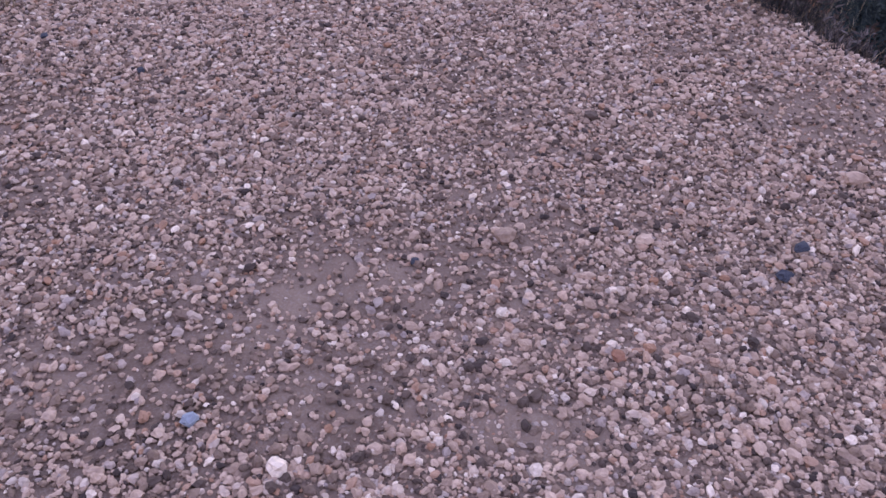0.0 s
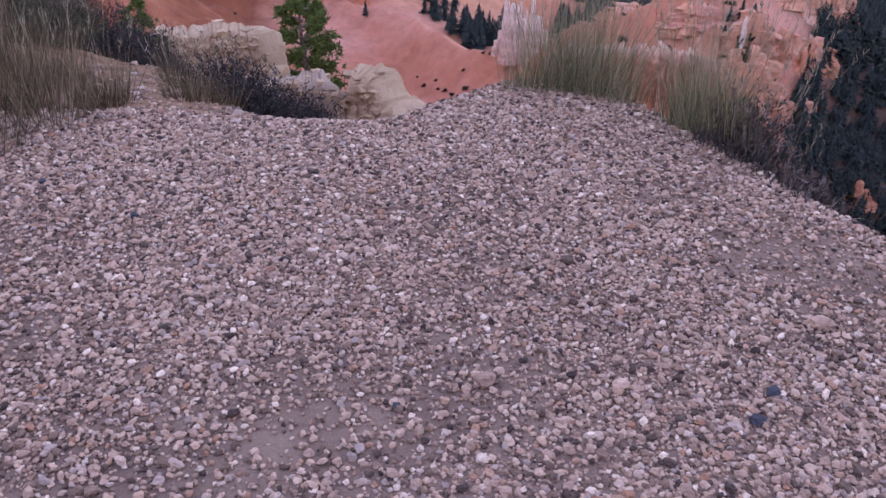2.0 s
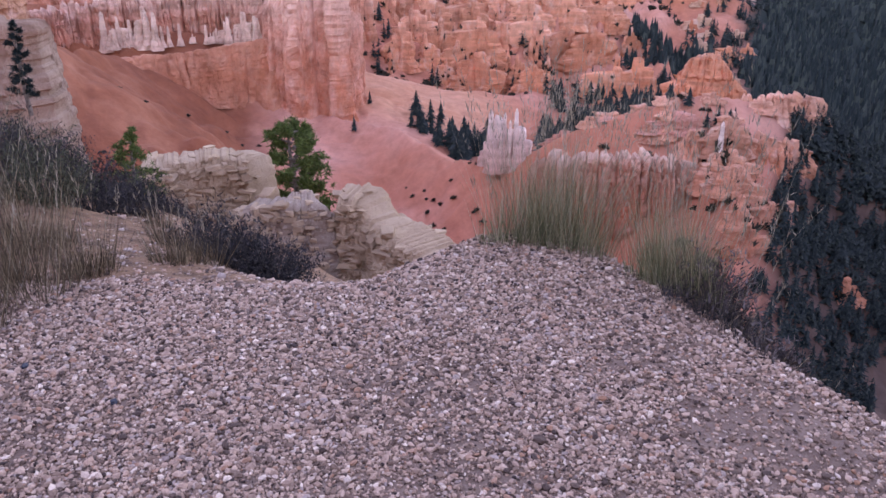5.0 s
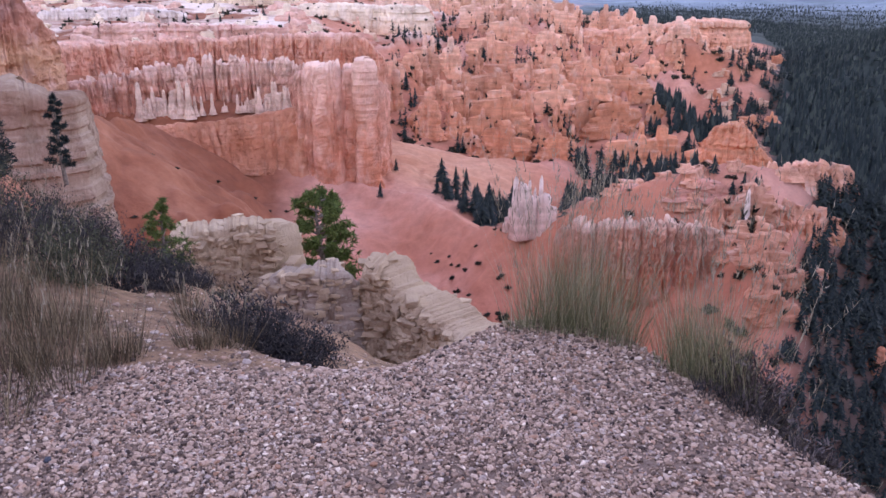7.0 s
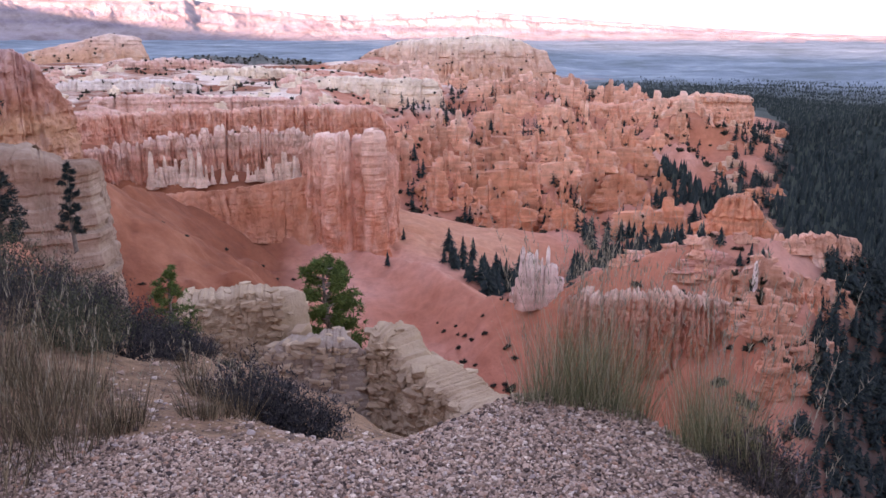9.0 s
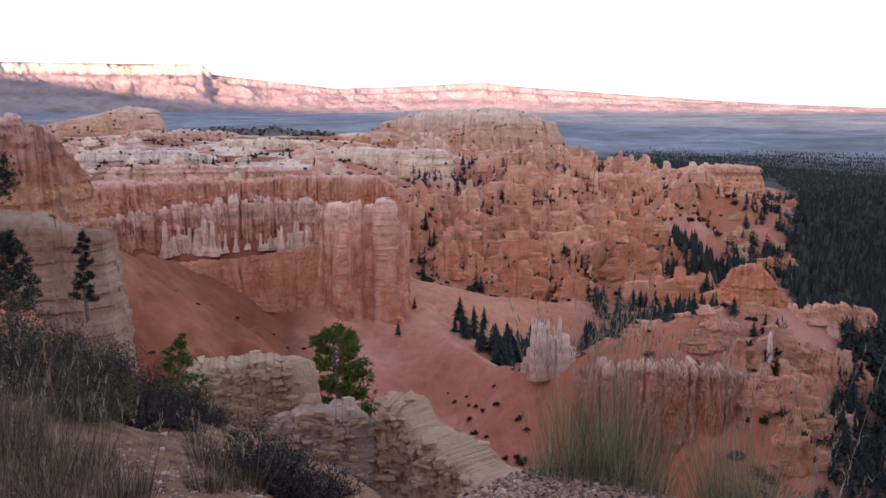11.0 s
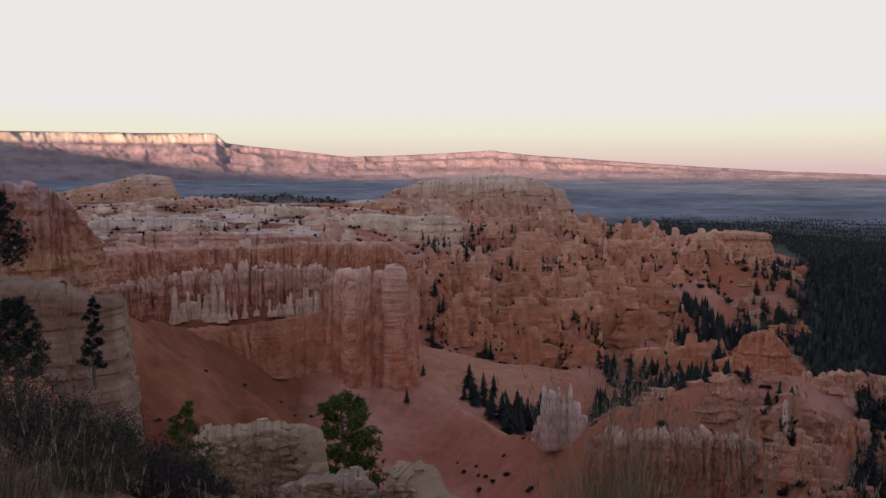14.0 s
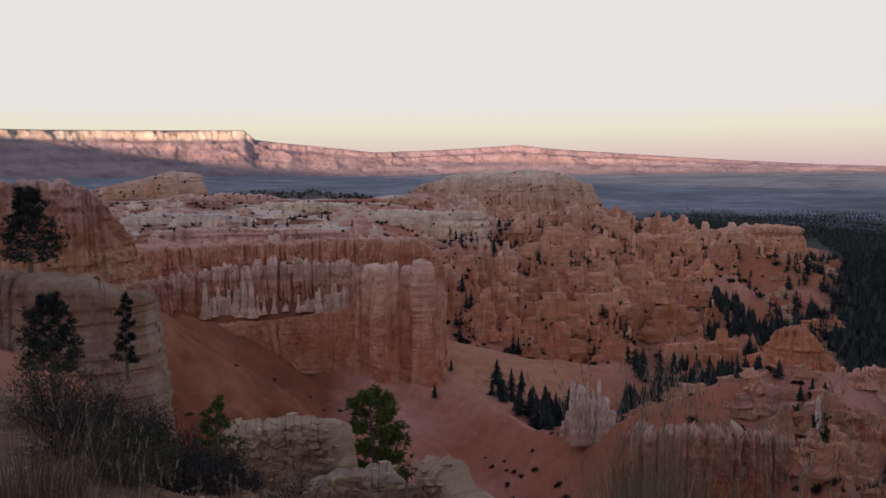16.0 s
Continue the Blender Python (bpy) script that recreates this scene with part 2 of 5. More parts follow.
def ground_mat(nt, bsdf):
    """Gravelly soil at the rim, pink talus in the canyon, dark forest floor and a sage plain tinted with haze blue
    beyond.
    """
    p = position(nt)
    sep = nt.nodes.new("ShaderNodeSeparateXYZ")
    nt.links.new(p, sep.inputs[0])
    x, y, z = sep.outputs
    soil = ramp(nt, noise_tex(nt, p, 2.2, 6, 0.65), [(0.3, (0.156, 0.0926, 0.0689)), (0.5, (0.226, 0.141, 0.107)), (0.7, (0.312, 0.204, 0.155))])
    soil = mix_col(nt, ramp(nt, noise_tex(nt, p, 160, 3, 0.7), [(0.5, (0, 0, 0)), (0.7, (0.39, 0.382, 0.374))]), soil, (0.343, 0.29, 0.262))
    talus = ramp(nt, noise_tex(nt, p, 0.011, 6, 0.6), [(0.3, (0.474, 0.146, 0.0776)), (0.47, (0.525, 0.183, 0.114)), (0.58, (0.596, 0.246, 0.173)), (0.72, (0.646, 0.347, 0.273))])
    cream = noise_tex(nt, p, 0.016, 6, 0.62, squash=(0.6, 0.6, 3.0))
    dist = nt.nodes.new("ShaderNodeVectorMath")
    dist.operation = 'LENGTH'
    nt.links.new(p, dist.inputs[0])
    d = dist.outputs["Value"]
    step = lambda v, a, b: ramp(nt, math_node(nt, 'DIVIDE', math_node(nt, 'SUBTRACT', v, a), b - a), [(0.0, (0, 0, 0)), (1.0, (1, 1, 1))])
    rise = ramp(nt, math_node(nt, 'DIVIDE', math_node(nt, 'ADD', z, 66), 12), [(0.0, (0, 0, 0)), (1.0, (1, 1, 1))])
    rusty = math_node(nt, 'MULTIPLY', step(math_node(nt, 'ADD', x, math_node(nt, 'MULTIPLY', y, 0.175)), 4, -14), step(d, 60, 140))
    talus = mix_col(nt, math_node(nt, 'MULTIPLY', rusty, 0.9), talus, ramp(nt, noise_tex(nt, p, 0.03, 6, 0.6, squash=(1.0, 1.0, 2.5)), [(0.3, (0.20, 0.055, 0.028)), (0.52, (0.29, 0.085, 0.042)), (0.75, (0.42, 0.155, 0.09))]))
    # the bare dome below the hoodoos
    off = nt.nodes.new("ShaderNodeVectorMath")
    off.operation = 'DISTANCE'
    nt.links.new(p, off.inputs[0])
    off.inputs[1].default_value = (-2, 372, -92)
    talus = mix_col(nt, math_node(nt, 'MULTIPLY', step(off.outputs["Value"], 60, 34), 0.8), talus, ramp(nt, noise_tex(nt, p, 0.05, 5, 0.6), [(0.3, (0.54, 0.21, 0.115)), (0.7, (0.62, 0.29, 0.18))]))
    high = math_node(nt, 'MULTIPLY', rise, step(d, 410, 460))
    talus = mix_col(nt, math_node(nt, 'MULTIPLY', high, ramp(nt, cream, [(0.47, (0, 0, 0)), (0.60, (1, 1, 1))])), talus, (0.74, 0.57, 0.47))
    fine = noise_tex(nt, p, 0.22, 6, 0.65)
    talus = mix_col(nt, 0.5, talus, ramp(nt, fine, [(0.3, (0.62, 0.58, 0.56)), (0.7, (1.25, 1.25, 1.25))]), 'MULTIPLY')
    forest = ramp(nt, noise_tex(nt, p, 0.02, 6, 0.7), [(0.35, (0.0179, 0.0298, 0.027)), (0.6, (0.0359, 0.0516, 0.045)), (0.75, (0.0897, 0.0944, 0.0843))])
    # sage plain, with the blue-grey of distance haze painted into its colours
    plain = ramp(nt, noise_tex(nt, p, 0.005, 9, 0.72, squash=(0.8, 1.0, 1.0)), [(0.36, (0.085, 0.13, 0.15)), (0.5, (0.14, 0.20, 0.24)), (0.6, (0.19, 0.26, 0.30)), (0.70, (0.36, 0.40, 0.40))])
    bank = math_node(nt, 'MULTIPLY', step(x, 1.5, 2.6), 0.85)
    soil = mix_col(nt, bank, soil, ramp(nt, noise_tex(nt, p, 1.4, 6, 0.65), [(0.3, (0.265, 0.107, 0.0636)), (0.55, (0.343, 0.153, 0.0973)), (0.75, (0.406, 0.229, 0.165))]))
    litter = math_node(nt, 'MULTIPLY', math_node(nt, 'MULTIPLY', step(x, 0.0, -0.8), step(d, 3.45, 3.75)), 0.9)
    soil = mix_col(nt, litter, soil, ramp(nt, noise_tex(nt, p, 5, 7, 0.7), [(0.35, (0.0978, 0.052, 0.0317)), (0.52, (0.241, 0.125, 0.0722)), (0.7, (0.402, 0.215, 0.128))]))
    c = mix_col(nt, step(d, 18, 60), soil, talus)
    brushy = math_node(nt, 'MULTIPLY', step(math_node(nt, 'SUBTRACT', x, math_node(nt, 'MULTIPLY', y, 0.40)), 0.3, 2.2), math_node(nt, 'MULTIPLY', math_node(nt, 'MULTIPLY', step(d, 3.4, 5.0), step(d, 150, 110)), 0.85))
    c = mix_col(nt, brushy, c, ramp(nt, noise_tex(nt, p, 0.5, 7, 0.7), [(0.36, (0.05, 0.036, 0.028)), (0.48, (0.16, 0.085, 0.058)), (0.62, (0.36, 0.17, 0.115))]))
    # east of the hoodoos the canyon opens into forest
    wob = math_node(nt, 'MULTIPLY', math_node(nt, 'SUBTRACT', noise_tex(nt, p, 0.02, 4), 0.5), 60)
    east = math_node(nt, 'SUBTRACT', math_node(nt, 'ADD', x, wob), math_node(nt, 'MULTIPLY', y, 0.40))
    near_wood = math_node(nt, 'MULTIPLY', step(math_node(nt, 'SUBTRACT', math_node(nt, 'ADD', x, math_node(nt, 'MULTIPLY', wob, 0.35)), math_node(nt, 'MULTIPLY', y, 0.485)), -6, 8), math_node(nt, 'MULTIPLY', step(d, 140, 175), 0.8))
    wood = math_node(nt, 'MAXIMUM', near_wood, math_node(nt, 'MULTIPLY', step(math_node(nt, 'ADD', east, math_node(nt, 'MULTIPLY', step(d, 1000, 1350), 420)), -5, 15), step(d, 250, 280)))
    c = mix_col(nt, wood, c, forest)
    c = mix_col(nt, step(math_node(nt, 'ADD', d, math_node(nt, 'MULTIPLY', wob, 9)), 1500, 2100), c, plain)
    nt.links.new(c, bsdf.inputs["Base Color"])
    bsdf.inputs["Roughness"].default_value = 0.96
    h = math_node(nt, 'ADD', math_node(nt, 'MULTIPLY', noise_tex(nt, p, 70, 5, 0.7), 0.02), math_node(nt, 'MULTIPLY', fine, 1.2))
    bump(nt, bsdf, h, 0.6, 1.0)


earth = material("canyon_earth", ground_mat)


def simple(stops, scale, b=0.3, dist=0.01, rough=0.8, per_object=0.0, obj_coords=True):
    def build(nt, bsdf):
        tc = nt.nodes.new("ShaderNodeTexCoord")
        v = tc.outputs["Object"] if obj_coords else position(nt)
        f = noise_tex(nt, v, scale, 4)
        if per_object:
            info = nt.nodes.new("ShaderNodeObjectInfo")
            f = math_node(nt, 'ADD', f, math_node(nt, 'MULTIPLY', math_node(nt, 'SUBTRACT', info.outputs["Random"], 0.5), per_object))
        nt.links.new(ramp(nt, f, stops), bsdf.inputs["Base Color"])
        bsdf.inputs["Roughness"].default_value = rough
        bump(nt, bsdf, noise_tex(nt, v, scale * 3, 3), b, dist)
    return build


def islands(stops, rough=0.85, speck=None, use_object=False):
    """Colour by piece: each island (or object) takes its own place on the ramp."""
    def build(nt, bsdf):
        if use_object:
            rnd = nt.nodes.new("ShaderNodeObjectInfo").outputs["Random"]
        else:
            rnd = nt.nodes.new("ShaderNodeNewGeometry").outputs["Random Per Island"]
        c = ramp(nt, rnd, stops)
        if speck:
            p = position(nt)
            c = mix_col(nt, 0.6, c, ramp(nt, noise_tex(nt, p, speck, 4, 0.7), [(0.3, (0.6, 0.57, 0.55)), (0.7, (1.25, 1.25, 1.25))]), 'MULTIPLY')
            bump(nt, bsdf, noise_tex(nt, p, speck * 1.5, 4), 0.35, 0.004)
        nt.links.new(c, bsdf.inputs["Base Color"])
        bsdf.inputs["Roughness"].default_value = rough
    return build


STONES = [(0.0, (0.0478, 0.0319, 0.0292)), (0.10, (0.138, 0.085, 0.0662)), (0.28, (0.286, 0.178, 0.133)), (0.52, (0.435, 0.28, 0.211)), (0.72, (0.552, 0.371, 0.283)),
          (0.79, (0.36, 0.169, 0.106)), (0.85, (0.594, 0.424, 0.332)), (0.92, (0.299, 0.221, 0.199)), (1.0, (0.785, 0.609, 0.486))]
pebble_mat = material("pebble_stone", islands(STONES, 0.8, 60))
pebble_one = material("single_pebble_stone", islands(STONES, 0.8, 60, True))
dark_stone = material("dark_basalt", simple([(0.3, (0.03, 0.035, 0.05)), (0.7, (0.06, 0.065, 0.08))], 40))
brick_stone = material("rust_stone", simple([(0.3, (0.26, 0.10, 0.065)), (0.7, (0.36, 0.16, 0.10))], 40))
blue_stone = material("blue_grey_stone", simple([(0.3, (0.18, 0.22, 0.26)), (0.7, (0.28, 0.32, 0.36))], 40))
needle_mat = material("pine_needles", islands([(0.0, (0.045, 0.0765, 0.02)), (0.5, (0.081, 0.131, 0.032)), (1.0, (0.126, 0.18, 0.048))], 0.7))
dark_needles = material("dark_fir_needles", islands([(0.0, (0.0117, 0.0224, 0.0235)), (0.6, (0.0235, 0.0382, 0.0378)), (1.0, (0.0537, 0.0722, 0.06))], 0.8))
bark = material("grey_bark", simple([(0.3, (0.125, 0.0917, 0.0749)), (0.7, (0.25, 0.206, 0.172))], 12, 0.6, 0.02))
grass_mat = material("green_bunchgrass", islands([(0.0, (0.0672, 0.0817, 0.0413)), (0.45, (0.15, 0.163, 0.0825)), (0.75, (0.283, 0.267, 0.159)), (1.0, (0.538, 0.46, 0.302))], 0.7))
dry_grass = material("dry_grass", islands([(0.0, (0.0293, 0.022, 0.015)), (0.45, (0.107, 0.0747, 0.0449)), (0.8, (0.195, 0.14, 0.0861)), (1.0, (0.39, 0.29, 0.18))], 0.75))
straw = material("pale_straw", islands([(0.0, (0.16, 0.13, 0.09)), (0.5, (0.27, 0.225, 0.16)), (1.0, (0.42, 0.36, 0.27))], 0.75))
sage_mat = material("dark_sage_twigs", islands([(0.0, (0.0172, 0.0153, 0.018)), (0.6, (0.0429, 0.0382, 0.0412)), (1.0, (0.0858, 0.0803, 0.0749))], 0.85))
dead_twigs = material("grey_mauve_dead_twigs", islands([(0.0, (0.042, 0.0306, 0.0306)), (0.5, (0.091, 0.068, 0.0646)), (1.0, (0.168, 0.136, 0.126))], 0.85))
scrub_mat = material("dark_juniper_leaves", islands([(0.0, (0.022, 0.022, 0.017)), (0.6, (0.045, 0.042, 0.03)), (1.0, (0.085, 0.075, 0.055))], 0.85))
shrub_mat = material("olive_shrub_leaves", islands([(0.0, (0.039, 0.0459, 0.0262)), (0.6, (0.0702, 0.0764, 0.0449)), (1.0, (0.117, 0.115, 0.0749))], 0.85))


# ---- shape helpers ----
def rnd3(ix, iy, iz, seed):
    h = (ix * 374761393 + iy * 668265263 + iz * 1274126177 + seed * 974711) & 0xFFFFFFFF
    h = ((h ^ (h >> 13)) * 1274126177) & 0xFFFFFFFF
    h = ((h ^ (h >> 16)) * 2246822519) & 0xFFFFFFFF
    return ((h ^ (h >> 15)) & 0xFFFFFF) / float(0xFFFFFF)


def vnoise(x, y, z=0.0, seed=0):
    """Smooth value noise from 0 to 1, on arrays."""
    x, y, z = np.broadcast_arrays(np.asarray(x, float), y, z)
    ix, iy, iz = (np.floor(v).astype(np.int64) for v in (x, y, z))
    fx, fy, fz = x - ix, y - iy, z - iz
    fx, fy, fz = (f * f * (3 - 2 * f) for f in (fx, fy, fz))
    out = 0.0
    for a in (0, 1):
        for b in (0, 1):
            for c in (0, 1):
                w = (fx if a else 1 - fx) * (fy if b else 1 - fy) * (fz if c else 1 - fz)
                out = out + w * rnd3(ix + a, iy + b, iz + c, seed)
    return out


def fbm(x, y, z=0.0, seed=0, octaves=4, gain=0.5):
    total, amp, out = 0.0, 1.0, 0.0
    for i in range(octaves):
        out = out + amp * vnoise(np.asarray(x) * 2 ** i, np.asarray(y) * 2 ** i, np.asarray(z) * 2 ** i, seed + i)
        total, amp = total + amp, amp * gain
    return out / total


def mesh_np(name, verts, faces, mat, smooth=True):
    """A mesh from arrays; all faces have the same number of corners."""
    verts, faces = np.asarray(verts, np.float32), np.asarray(faces, np.int32)
    me = bpy.data.meshes.new(name)
    n = faces.shape[1]
    me.vertices.add(len(verts))
    me.vertices.foreach_set("co", verts.ravel())
    me.loops.add(faces.size)
    me.loops.foreach_set("vertex_index", faces.ravel())
    me.polygons.add(len(faces))
    me.polygons.foreach_set("loop_start", np.arange(0, faces.size, n, dtype=np.int32))
    me.polygons.foreach_set("use_smooth", np.full(len(faces), smooth))
    me.materials.append(mat)
    me.update(calc_edges=True)
    me.validate()
    return me


def grid_faces(rows, cols, wrap=False):
    i, j = np.meshgrid(np.arange(rows - 1), np.arange(cols if wrap else cols - 1), indexing="ij")
    k = (j + 1) % cols
    return np.stack([i * cols + j, i * cols + k, (i + 1) * cols + k, (i + 1) * cols + j], -1).reshape(-1, 4)


def part(name, data, parent, label=""):
    ob = new(name, data)
    ob.parent = parent
    return tagged(ob, label)


def spot(az, r, el=None, z=None):
    """A place by bearing (degrees right of ahead), distance, and height above or below the eye's level (degrees) or z."""
    a = radians(az)
    return np.array([r * math.sin(a), r * math.cos(a), 1.65 + r * math.tan(radians(el)) if z is None else z])


# ---- the ground: one sheet from the rim to the horizon ----
KNOTS = [6, 9, 14, 20, 30, 80, 200, 260, 322, 345, 400, 600, 900, 1300, 2000, 3000, 4000, 4950]
STATIONS = {
    # unseen rise behind the viewpoint, added to shade the rim and canyon
    -180: [0.2, 1.2, 3.5, 6.5, 11, 15, 20, 23, 26, 28, 30, 40, 60, 90, 180, 320, 460, 590],
    -90: [0.2, 1.2, 3.5, 6.5, 11, 15, 20, 23, 26, 28, 30, 40, 60, 90, 180, 320, 460, 590],
    -50: [-0.1, -0.2, -0.4, -0.7, -1, -4, -10, -15, -20, -22, -25, -30, -35, -40, -50, -45, -38, -30],
    -30: [-0.45, -0.9, -2.2, -4.0, -7, -14, -30, -40, -46, -48, -50, -46, -44, -48, -70, -70, -52, -32],
    -22: [-0.8, -1.75, -3.6, -5.8, -9.6, -32, -78, -86, -80, -56, -53, -48, -44, -48, -75, -70, -52, -32],
    -10: [-1.5, -2.8, -5.3, -8.0, -12.3, -50, -98, -96, -84, -57, -53, -50, -46, -50, -80, -70, -52, -32],
    -4: [-1.6, -3.2, -6.0, -9.3, -14.5, -53, -100, -96, -87, -86, -84, -70, -60, -60, -85, -70, -52, -32],
    4: [-1.9, -4.6, -8.5, -12.5, -21, -56, -101, -92, -99, -98, -95, -86, -74, -85, -100, -80, -52, -32],
    13: [-3.2, -6.2, -10.5, -16.6, -24, -60, -104, -97, -110, -110, -106, -92, -80, -95, -110, -80, -52, -32],
    21: [-4.2, -7.2, -12, -19.2, -29, -68, -108, -106, -114, -114, -112, -104, -98, -104, -112, -80, -52, -32],
    30: [-4.6, -7.6, -12.5, -19, -33, -75, -115, -118, -118, -118, -118, -116, -112, -112, -112, -80, -52, -32],
    60: [-4, -6.5, -10, -13.6, -20, -50, -90, -95, -95, -95, -90, -80, -70, -60, -60, -60, -50, -30],
    # the same added rise, carried round the right-hand rear
    100: [0.2, 1.2, 3.5, 6.5, 11, 15, 20, 23, 26, 28, 30, 40, 60, 90, 180, 320, 460, 590],
    180: [0.2, 1.2, 3.5, 6.5, 11, 15, 20, 23, 26, 28, 30, 40, 60, 90, 180, 320, 460, 590],
}
EDGE_AZ = [-180, -120, -60, -42, -28, -22, -17, -11, -5.4, 0, 4, 8, 14, 17, 21.8, 26.6, 31.5, 37, 60, 90, 130, 180]
EDGE_R = [5.5, 5.5, 4.8, 4.2, 3.72, 3.62, 3.42, 3.34, 3.35, 3.65, 4.0, 4.12, 3.88, 3.66, 3.42, 2.98, 2.76, 2.6, 2.6, 3.2, 5.5, 5.5]


def rim_plane(x, y):
    return -0.018 - 0.006 * np.clip(x, -3, 3) - 0.07 * np.clip(y, -3, 6)


# talus ridges: crest points, and the fall of the slope beside them
RIDGES = [
    ([spot(-6.5, 318, z=-84), spot(-1.5, 288, z=-84), spot(2.2, 256, z=-82), spot(6.2, 232, z=-77.5), spot(10.7, 232, -16.4), spot(14, 236, -15.0),
      spot(17.6, 240, -13.8), spot(21, 246, -12.9), spot(24, 254, -13.0), spot(26.6, 262, -13.6)], 0.75),
    ([spot(21.5, 240, -14.5), spot(22.6, 215, -18.2), spot(23.6, 195, -21.5), spot(24.2, 176, -25.5)], 0.8),
    ([spot(-4.5, 395, -13.6), spot(-1.0, 392, -13.0), spot(2.0, 390, -13.6), spot(4.5, 392, -14.6)], 0.5),
    ([spot(-24.5, 250, -9.5), spot(-23, 285, -9.8), spot(-20, 318, -10.2)], 0.75),
    ([spot(2, 1300, -1.6), spot(-4, 1300, -1.5), spot(-10, 1250, -2.2)], 0.35),
    ([spot(8, 640, -7.0), spot(13, 660, -6.6), spot(19, 690, -6.2)], 0.45),
    ([spot(-1, 560, -8.2), spot(6, 540, -9.0), spot(11, 520, -9.6)], 0.35),
    ([spot(8.6, 298, -17.0), spot(11, 300, -16.7), spot(14.2, 312, -15.6), spot(16, 330, -14.6), spot(18.8, 352, -13.9)], 0.3),
    ([spot(36, 820, -2.6), spot(32, 860, -3.4), spot(28.5, 920, -4.5), spot(25.5, 980, -5.7), spot(22.8, 1040, -6.2)], 0.42),
]


def from_line(x, y, pts):
    """Distance from a line of points, and the height of the line there."""
    best, zed = np.full(x.shape, 1e9), np.zeros(x.shape)
    for a, b in zip(pts[:-1], pts[1:]):
        ab = (b - a)[:2]
        t = np.clip(((x - a[0]) * ab[0] + (y - a[1]) * ab[1]) / (ab @ ab), 0, 1)
        d = np.hypot(x - a[0] - t * ab[0], y - a[1] - t * ab[1])
        near = d < best
        best, zed = np.where(near, d, best), np.where(near, a[2] + t * (b[2] - a[2]), zed)
    return best, zed


def ground_z(x, y):
    x, y = np.asarray(x, float), np.asarray(y, float)
    az, r = np.degrees(np.arctan2(x, y)), np.hypot(x, y)
    keys = sorted(STATIONS)
    lr = np.log(np.maximum(r, 6))
    prof = np.stack([np.interp(lr, np.log(KNOTS), STATIONS[k]) for k in keys])
    i = np.clip(np.searchsorted(keys, az) - 1, 0, len(keys) - 2)
    ka = np.array(keys, float)
    t = (az - ka[i]) / (ka[i + 1] - ka[i])
    t = t * t * (3 - 2 * t) * 0.5 + t * 0.5
    idx = np.indices(x.shape)
    z = prof[(i, *idx)] * (1 - t) + prof[(i + 1, *idx)] * t
    for pts, fall in RIDGES:
        d, zed = from_line(x, y, pts)
        rough = 1 + 0.5 * (fbm(x / 14, y / 14, seed=31, octaves=3) - 0.5)
        z = np.maximum(z, zed - fall * d * rough)
    # a trench behind the smooth orange dome
    z = z - 10 * np.exp(-((r - 424) / 15) ** 2) * np.clip((az + 4.5) / 1.5, 0, 1) * np.clip((8 - az) / 2, 0, 1)
    # gullies and unevenness that grow with distance
    amp = np.clip(r / 80, 0, 1)
    z = z + amp * (8.0 * (fbm(x / 45, y / 45, seed=5, octaves=5) - 0.5) + 14 * np.clip((r - 350) / 400, 0, 1) * (fbm(x / 120, y / 120, seed=9) - 0.5))
    spine = 1 - np.abs(2 * fbm(x / 42, y / 60, seed=14, octaves=4) - 1)
    bowl = np.clip((r - 420) / 80, 0, 1) * np.clip((1050 - r) / 150, 0, 1) * np.clip((az + 5) / 3, 0, 1) * np.clip((20 - az) / 3, 0, 1)
    z = z + bowl * 26 * (spine ** 3 - 0.45)
    gully = np.abs(2 * fbm(x / 16, y / 16, seed=17, octaves=3) - 1)
    z = z - 2.2 * np.clip((r - 120) / 80, 0, 1) * np.clip((420 - r) / 60, 0, 1) * (1 - gully) ** 4
    z = z + np.clip((r - 4) / 12, 0, 1) * 1.2 * (fbm(x / 2.5, y / 2.5, seed=3, octaves=4) - 0.5) * np.clip(1.5 - r / 60, 0, 1)
    # the gravel shelf
    re = np.interp(az, EDGE_AZ, EDGE_R) + 0.14 * (fbm(x * 2.2, y * 2.2, seed=12) - 0.5)
    shelf = rim_plane(x, y) + 0.035 * (fbm(x * 1.3, y * 1.3, seed=8, octaves=3) - 0.5)
    t = np.clip((r - re) / (np.interp(az, [-30, -20, -14, 0, 8, 16, 23, 30, 45, 70], [6.5, 6.3, 6.0, 6.0, 5.3, 4.9, 4.2, 3.7, 3.6, 6.0]) - re), 0, 1)
    k = t * t * (3 - 2 * t) * 0.35 + t * 0.65
    return np.where(r < re, shelf, shelf * (1 - k) + z * k)


def ground_at(x, y):
    return float(ground_z(np.array([x]), np.array([y]))[0])


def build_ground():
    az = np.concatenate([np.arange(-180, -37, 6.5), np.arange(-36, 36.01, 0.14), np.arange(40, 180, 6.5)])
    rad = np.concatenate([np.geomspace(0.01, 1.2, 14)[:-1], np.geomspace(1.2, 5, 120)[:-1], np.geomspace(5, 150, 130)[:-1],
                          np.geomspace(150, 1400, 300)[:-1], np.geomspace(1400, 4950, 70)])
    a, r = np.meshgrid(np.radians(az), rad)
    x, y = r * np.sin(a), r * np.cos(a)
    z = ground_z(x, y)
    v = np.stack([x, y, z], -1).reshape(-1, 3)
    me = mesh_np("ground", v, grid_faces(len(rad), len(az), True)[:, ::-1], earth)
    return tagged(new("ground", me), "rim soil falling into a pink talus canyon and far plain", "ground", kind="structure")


ground = build_ground()


